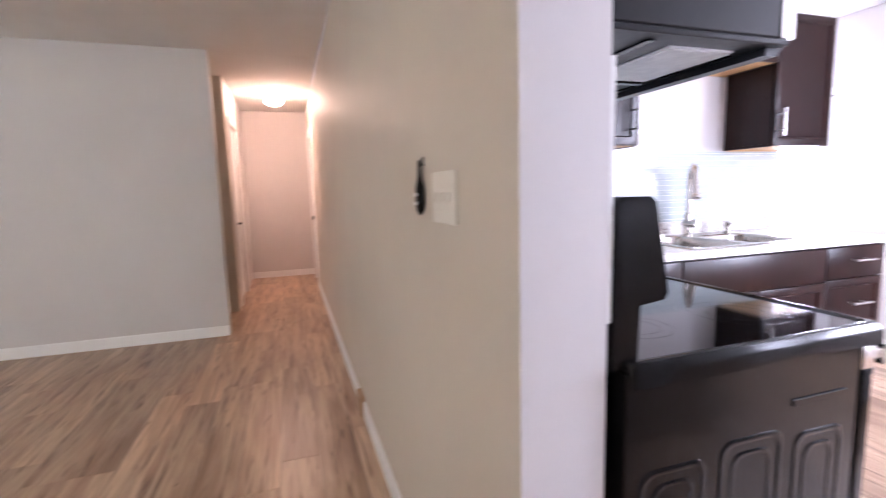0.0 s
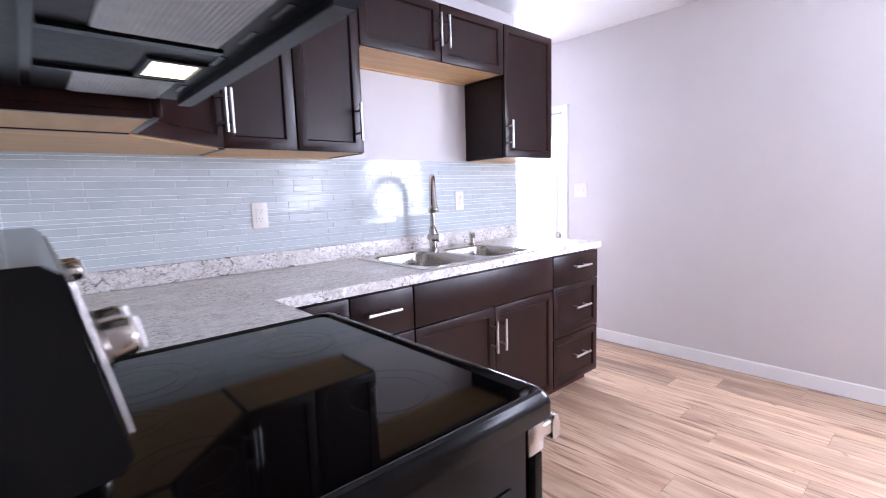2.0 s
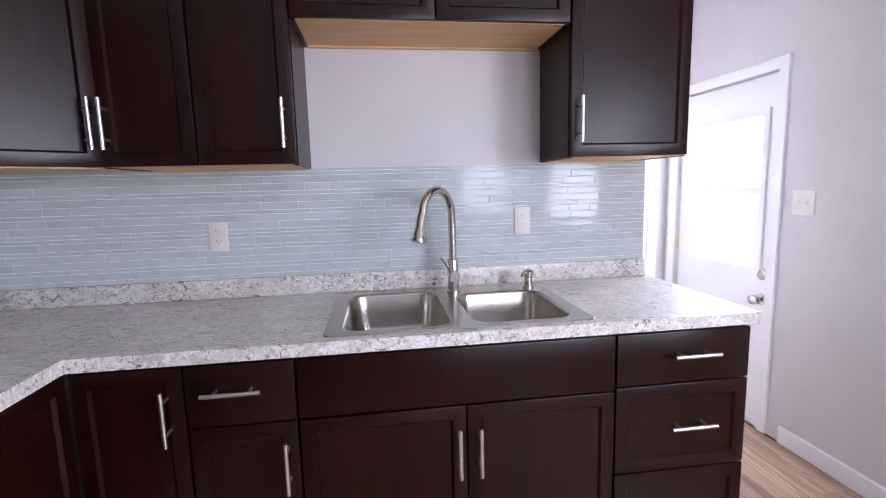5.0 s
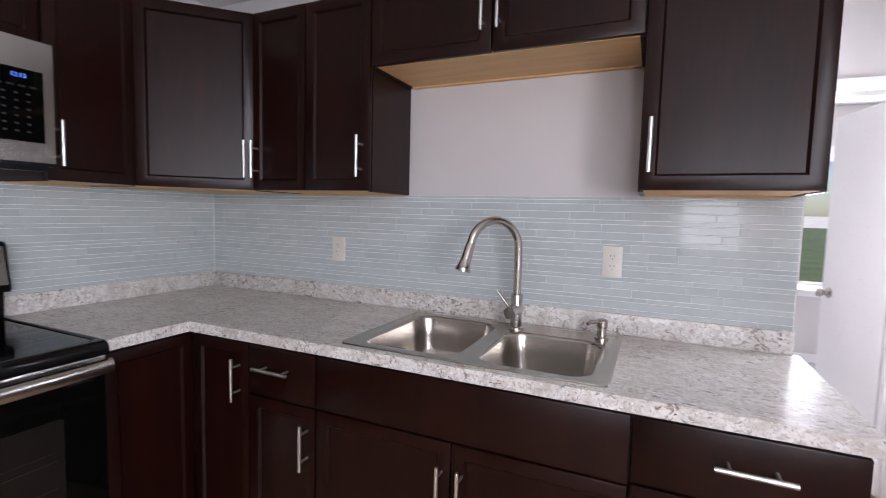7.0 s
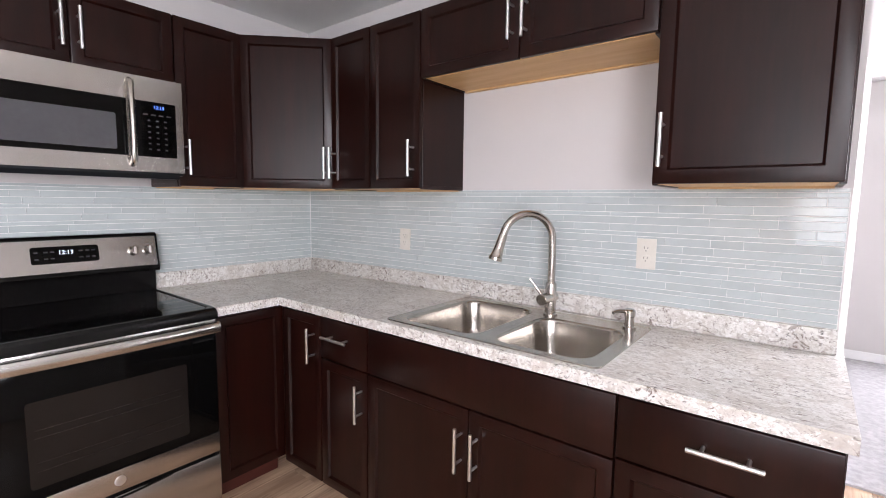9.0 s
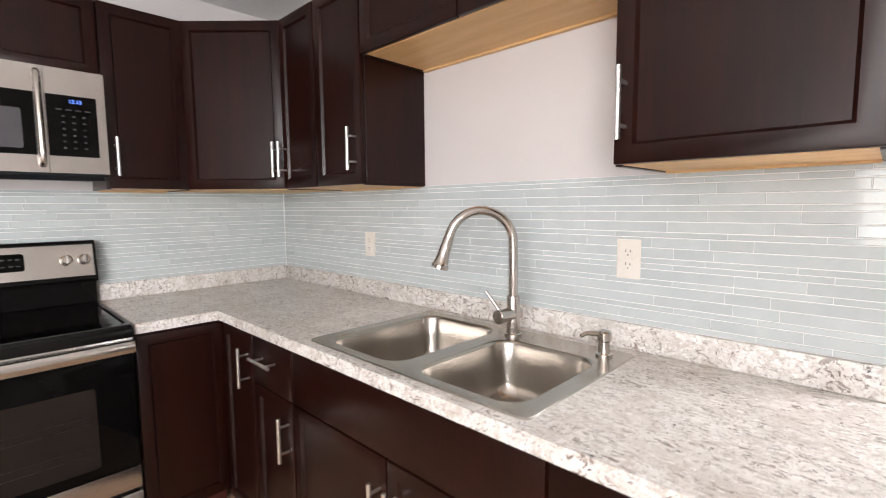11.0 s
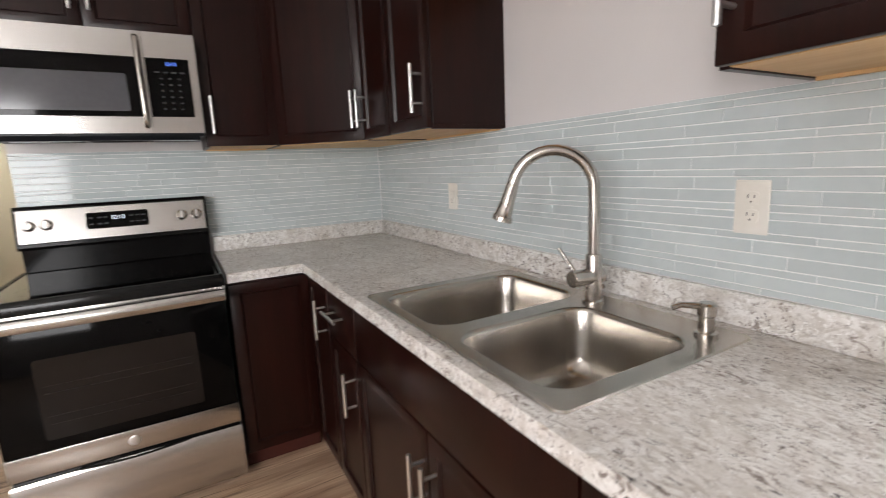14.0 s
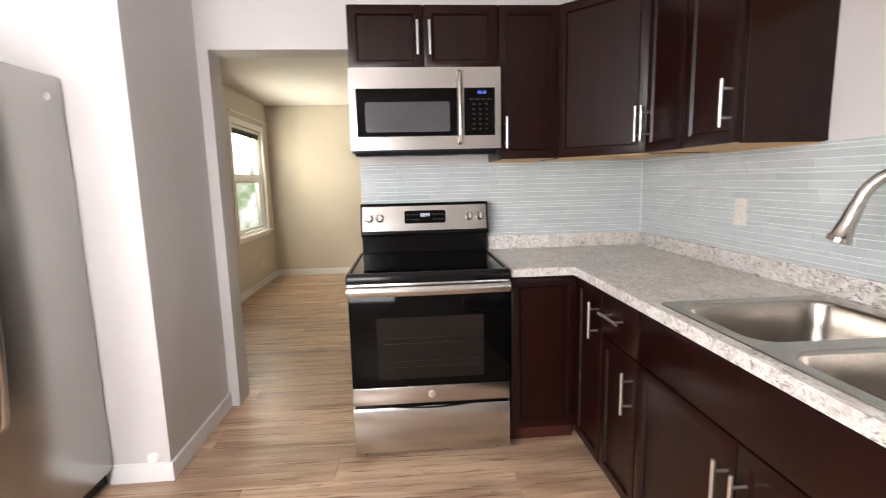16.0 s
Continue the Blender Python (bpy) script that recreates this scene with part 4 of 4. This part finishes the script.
part("key_print", kb, KEYPRINT, pan, "small grey key markings")["kind"] = "stuff"
hp = [Vector((0.541, -0.421, 0.040)), Vector((0.541, -0.440, 0.050))] + [Vector((0.541, -0.444 - 0.008 * math.sin(math.pi * k / 8), 0.060 + 0.30 * k / 8)) for k in range(9)] + [Vector((0.541, -0.440, 0.372)), Vector((0.541, -0.421, 0.382))]
part("door_handle", tube(hp, 0.011, 14), STEEL, mw, "curved brushed steel handle")
part("underside", box(0.003, MW - 0.003, -0.410, -0.020, 0.0, 0.0115, 0.002), VENTGREY, mw, "dark grey vented underside")
part("front_lip", prism([(-0.418, 0.0115), (-0.418, 0.003), (-0.402, -0.015), (-0.374, -0.015), (-0.375, -0.0002), (-0.4105, -0.0002), (-0.4105, 0.0115)], "x", 0.02, MW - 0.02), VENTGREY, mw)
for fx0, fx1 in ((0.052, 0.290), (0.540, 0.726)):
    plate = part("grease_filter", box(fx0, fx1, -0.333, -0.182, -0.0035, -0.0003), FILTER, mw, "ribbed aluminium grease filter")
    for k in range(21):
        yy = -0.330 + k * 0.0069
        part("rib", box(fx0 + 0.006, fx1 - 0.006, yy, yy + 0.0034, -0.0062, -0.0036), FILTER, plate)
part("lamp_lens", box(0.408, 0.520, -0.340, -0.272, -0.0035, -0.0003, 0.001), HOODLAMP, mw, "lit warm hood lamp lens")
for vx in (0.08, 0.20, 0.34, 0.58):
    part("vent_slot", box(vx, vx + 0.06, -0.362, -0.350, -0.0014, -0.0003), BLACK, mw, "black vent slot")
part("divider", box(0.03, 0.72, -0.128, -0.114, -0.004, -0.0003), BLACK, mw)
for dx in (0.300, 0.528):
    part("divider", box(dx, dx + 0.020 if dx < 0.4 else dx + 0.008, -0.345, -0.130, -0.007, -0.0003, 0.001), BLACK, mw)
part("lamp_surround", sheet("z", -0.006, -0.0003, 0.396, 0.527, -0.3495, -0.262, [(0.407, 0.521, -0.341, -0.271)]), VENTGREY, mw)

# ---------------- refrigerator ----------------
fr = thing("refrigerator", "stainless steel side-by-side refrigerator in a wall recess", "refrigerator", pose(1.625, -2.805, 0, 0, 0, 180))
# local: x 0..0.915 from its right side outwards, front at -y, body at +y
part("case", box(0.004, 0.911, 0.070, 0.735, 0.03, 1.755, 0.004), DGREY, fr)
for x0, x1 in ((0.0, 0.335), (0.341, 0.915)):
    part("door", box(x0, x1, 0.0, 0.066, 0.075, 1.775, 0.012, 3), STEELF, fr, "brushed steel door")
for hx in (0.303, 0.372):
    hp = [Vector((hx, 0.002, 0.55)), Vector((hx, -0.040, 0.58))] + [Vector((hx, -0.045 - 0.022 * math.sin(math.pi * k / 10), 0.60 + 0.70 * k / 10)) for k in range(11)] + [Vector((hx, -0.040, 1.32)), Vector((hx, 0.002, 1.35))]
    part("door_handle", tube(hp, 0.013, 14), STEEL, fr, "curved steel handle")
part("kick_grille", box(0.01, 0.905, 0.030, 0.068, 0.012, 0.070, 0.004), BLACK, fr, "black kick grille")
part("badge", lathe([(0.015, 0), (0.015, 0.002), (0.011, 0.0035), (0.004, 0.003)], pose(0.822, 0.0, 1.69, 90, 0, 0)), CHROME, fr, "round chrome badge")
for fx in (0.06, 0.85):
    part("foot", cyl((fx, 0.12, 0.0005), (fx, 0.12, 0.031), 0.02, seg=12), BLACK, fr)
    part("foot", cyl((fx, 0.66, 0.0005), (fx, 0.66, 0.031), 0.02, seg=12), BLACK, fr)

# ---------------- backsplash tiles ----------------
def tile_mesh(w, h):
    g, d = 0.0011, 0.0048
    v = [(0, 0, 0), (w, 0, 0), (w, 0, h), (0, 0, h), (0, -d + g, 0), (w, -d + g, 0), (w, -d + g, h), (0, -d + g, h), (g, -d, g), (w - g, -d, g), (w - g, -d, h - g), (g, -d, h - g)]
    f = [(4, 5, 9, 8), (5, 6, 10, 9), (6, 7, 11, 10), (7, 4, 8, 11), (8, 9, 10, 11), (0, 1, 5, 4), (1, 2, 6, 5), (2, 3, 7, 6), (3, 0, 4, 7)]
    me = bpy.data.meshes.new("tile")
    me.from_pydata(v, [], f)
    me.materials.append(TILE)
    return me


TILES = {}
def tiling(name, m, width, label, seed):
    rnd = random.Random(seed)
    board = tagged(new(name, finish(name, box(0, width, -0.0092, -0.0008, 0.9945, 1.4345), GROUT)), label, "backsplash", "", "structure")
    board.matrix_world = m
    z, k = 0.9962, 0
    while z < 1.432:
        h = min((0.0268, 0.0268, 0.0138)[k % 3] if k % 7 else 0.0138, 1.4335 - z)
        k += 1
        if h < 0.006:
            break
        x = 0.0015
        first = True
        while x < width - 0.004:
            w = rnd.choice((0.098, 0.148, 0.198, 0.198, 0.248, 0.298)) * (rnd.choice((0.4, 0.7, 1.0)) if first else 1.0)
            first = False
            if width - x - w < 0.05:
                w = width - x - 0.0015
            key = (round(w, 3), round(h, 4))
            if key not in TILES:
                TILES[key] = tile_mesh(w, h)
            ob = new("tile", TILES[key])
            ob.parent = board
            ob.location = (x, -0.0064 - rnd.uniform(0, 0.0004), z)
            ob.rotation_euler = (max(-0.028, min(0.028, rnd.gauss(0, 0.012))), 0, max(-0.004, min(0.004, rnd.gauss(0, 0.0024))))
            x += w + 0.0017
        z += h + 0.0027
    return board


tiling("backsplash_sink", pose(0.012, 0, 0), 2.700, "pale aqua glass strip tile backsplash with white grout", 4)
tiling("backsplash_stove", pose(0, -1.702, 0, 0, 0, 90), 1.689, "pale aqua glass strip tile backsplash behind the stove", 9)

struct("trim_grout_bead", box(0.0085, 0.0135, -0.0135, -0.0085, 0.9945, 1.4335, 0.001), GROUT, "white grout bead in the backsplash corner")

# ---------------- floor planks ----------------
floor = struct("floor", sheet("z", -0.10, -0.006, WEST - 0.12, EAST + 0.13, SOUTH - 0.12, HALLN + 0.12), SUBFLOOR, "medium brown wood-look vinyl plank floor")
PW, PL = 0.178, 1.22
PLANKS = {}
areas = ((WEST, -0.165, LSOUTH, LNORTH), (-2.6, -0.165, LNORTH, 2.98), (HALLX, -0.165, 2.98, HALLN), (-0.165, EAST, -2.65, 0.0), (0.705, EAST, SOUTH, -2.5), (2.70, EAST, 0, NOOK))
rnd = random.Random(11)
x = WEST
while x < EAST:
    spans = []
    for a, c, d, e in sorted((q for q in areas if x + PW > q[0] + 0.02 and x < q[1] - 0.02), key=lambda q: q[2]):
        if spans and d <= spans[-1][1] + 0.2:
            spans[-1][1] = max(spans[-1][1], e)
        else:
            spans.append([d, e])
    for d, e in spans:
        d, e = d - 0.05, e + 0.05
        y = d - rnd.choice((0.0, 0.2, 0.4, 0.6, 0.8, 1.0))
        while y < e:
            y0, y1 = max(y, d), min(y + PL, e)
            size = round(y1 - y0, 2)
            if size > 0.04:
                if size not in PLANKS:
                    PLANKS[size] = finish("plank", box(0.0006, PW - 0.0006, 0.0006, size - 0.0006, -0.0055, 0, 0.0008), PLANK)
                ob = new("plank", PLANKS[size])
                ob.parent = floor
                ob.location = (x, y0, -rnd.uniform(0, 0.0003))
            y += PL
    x += PW
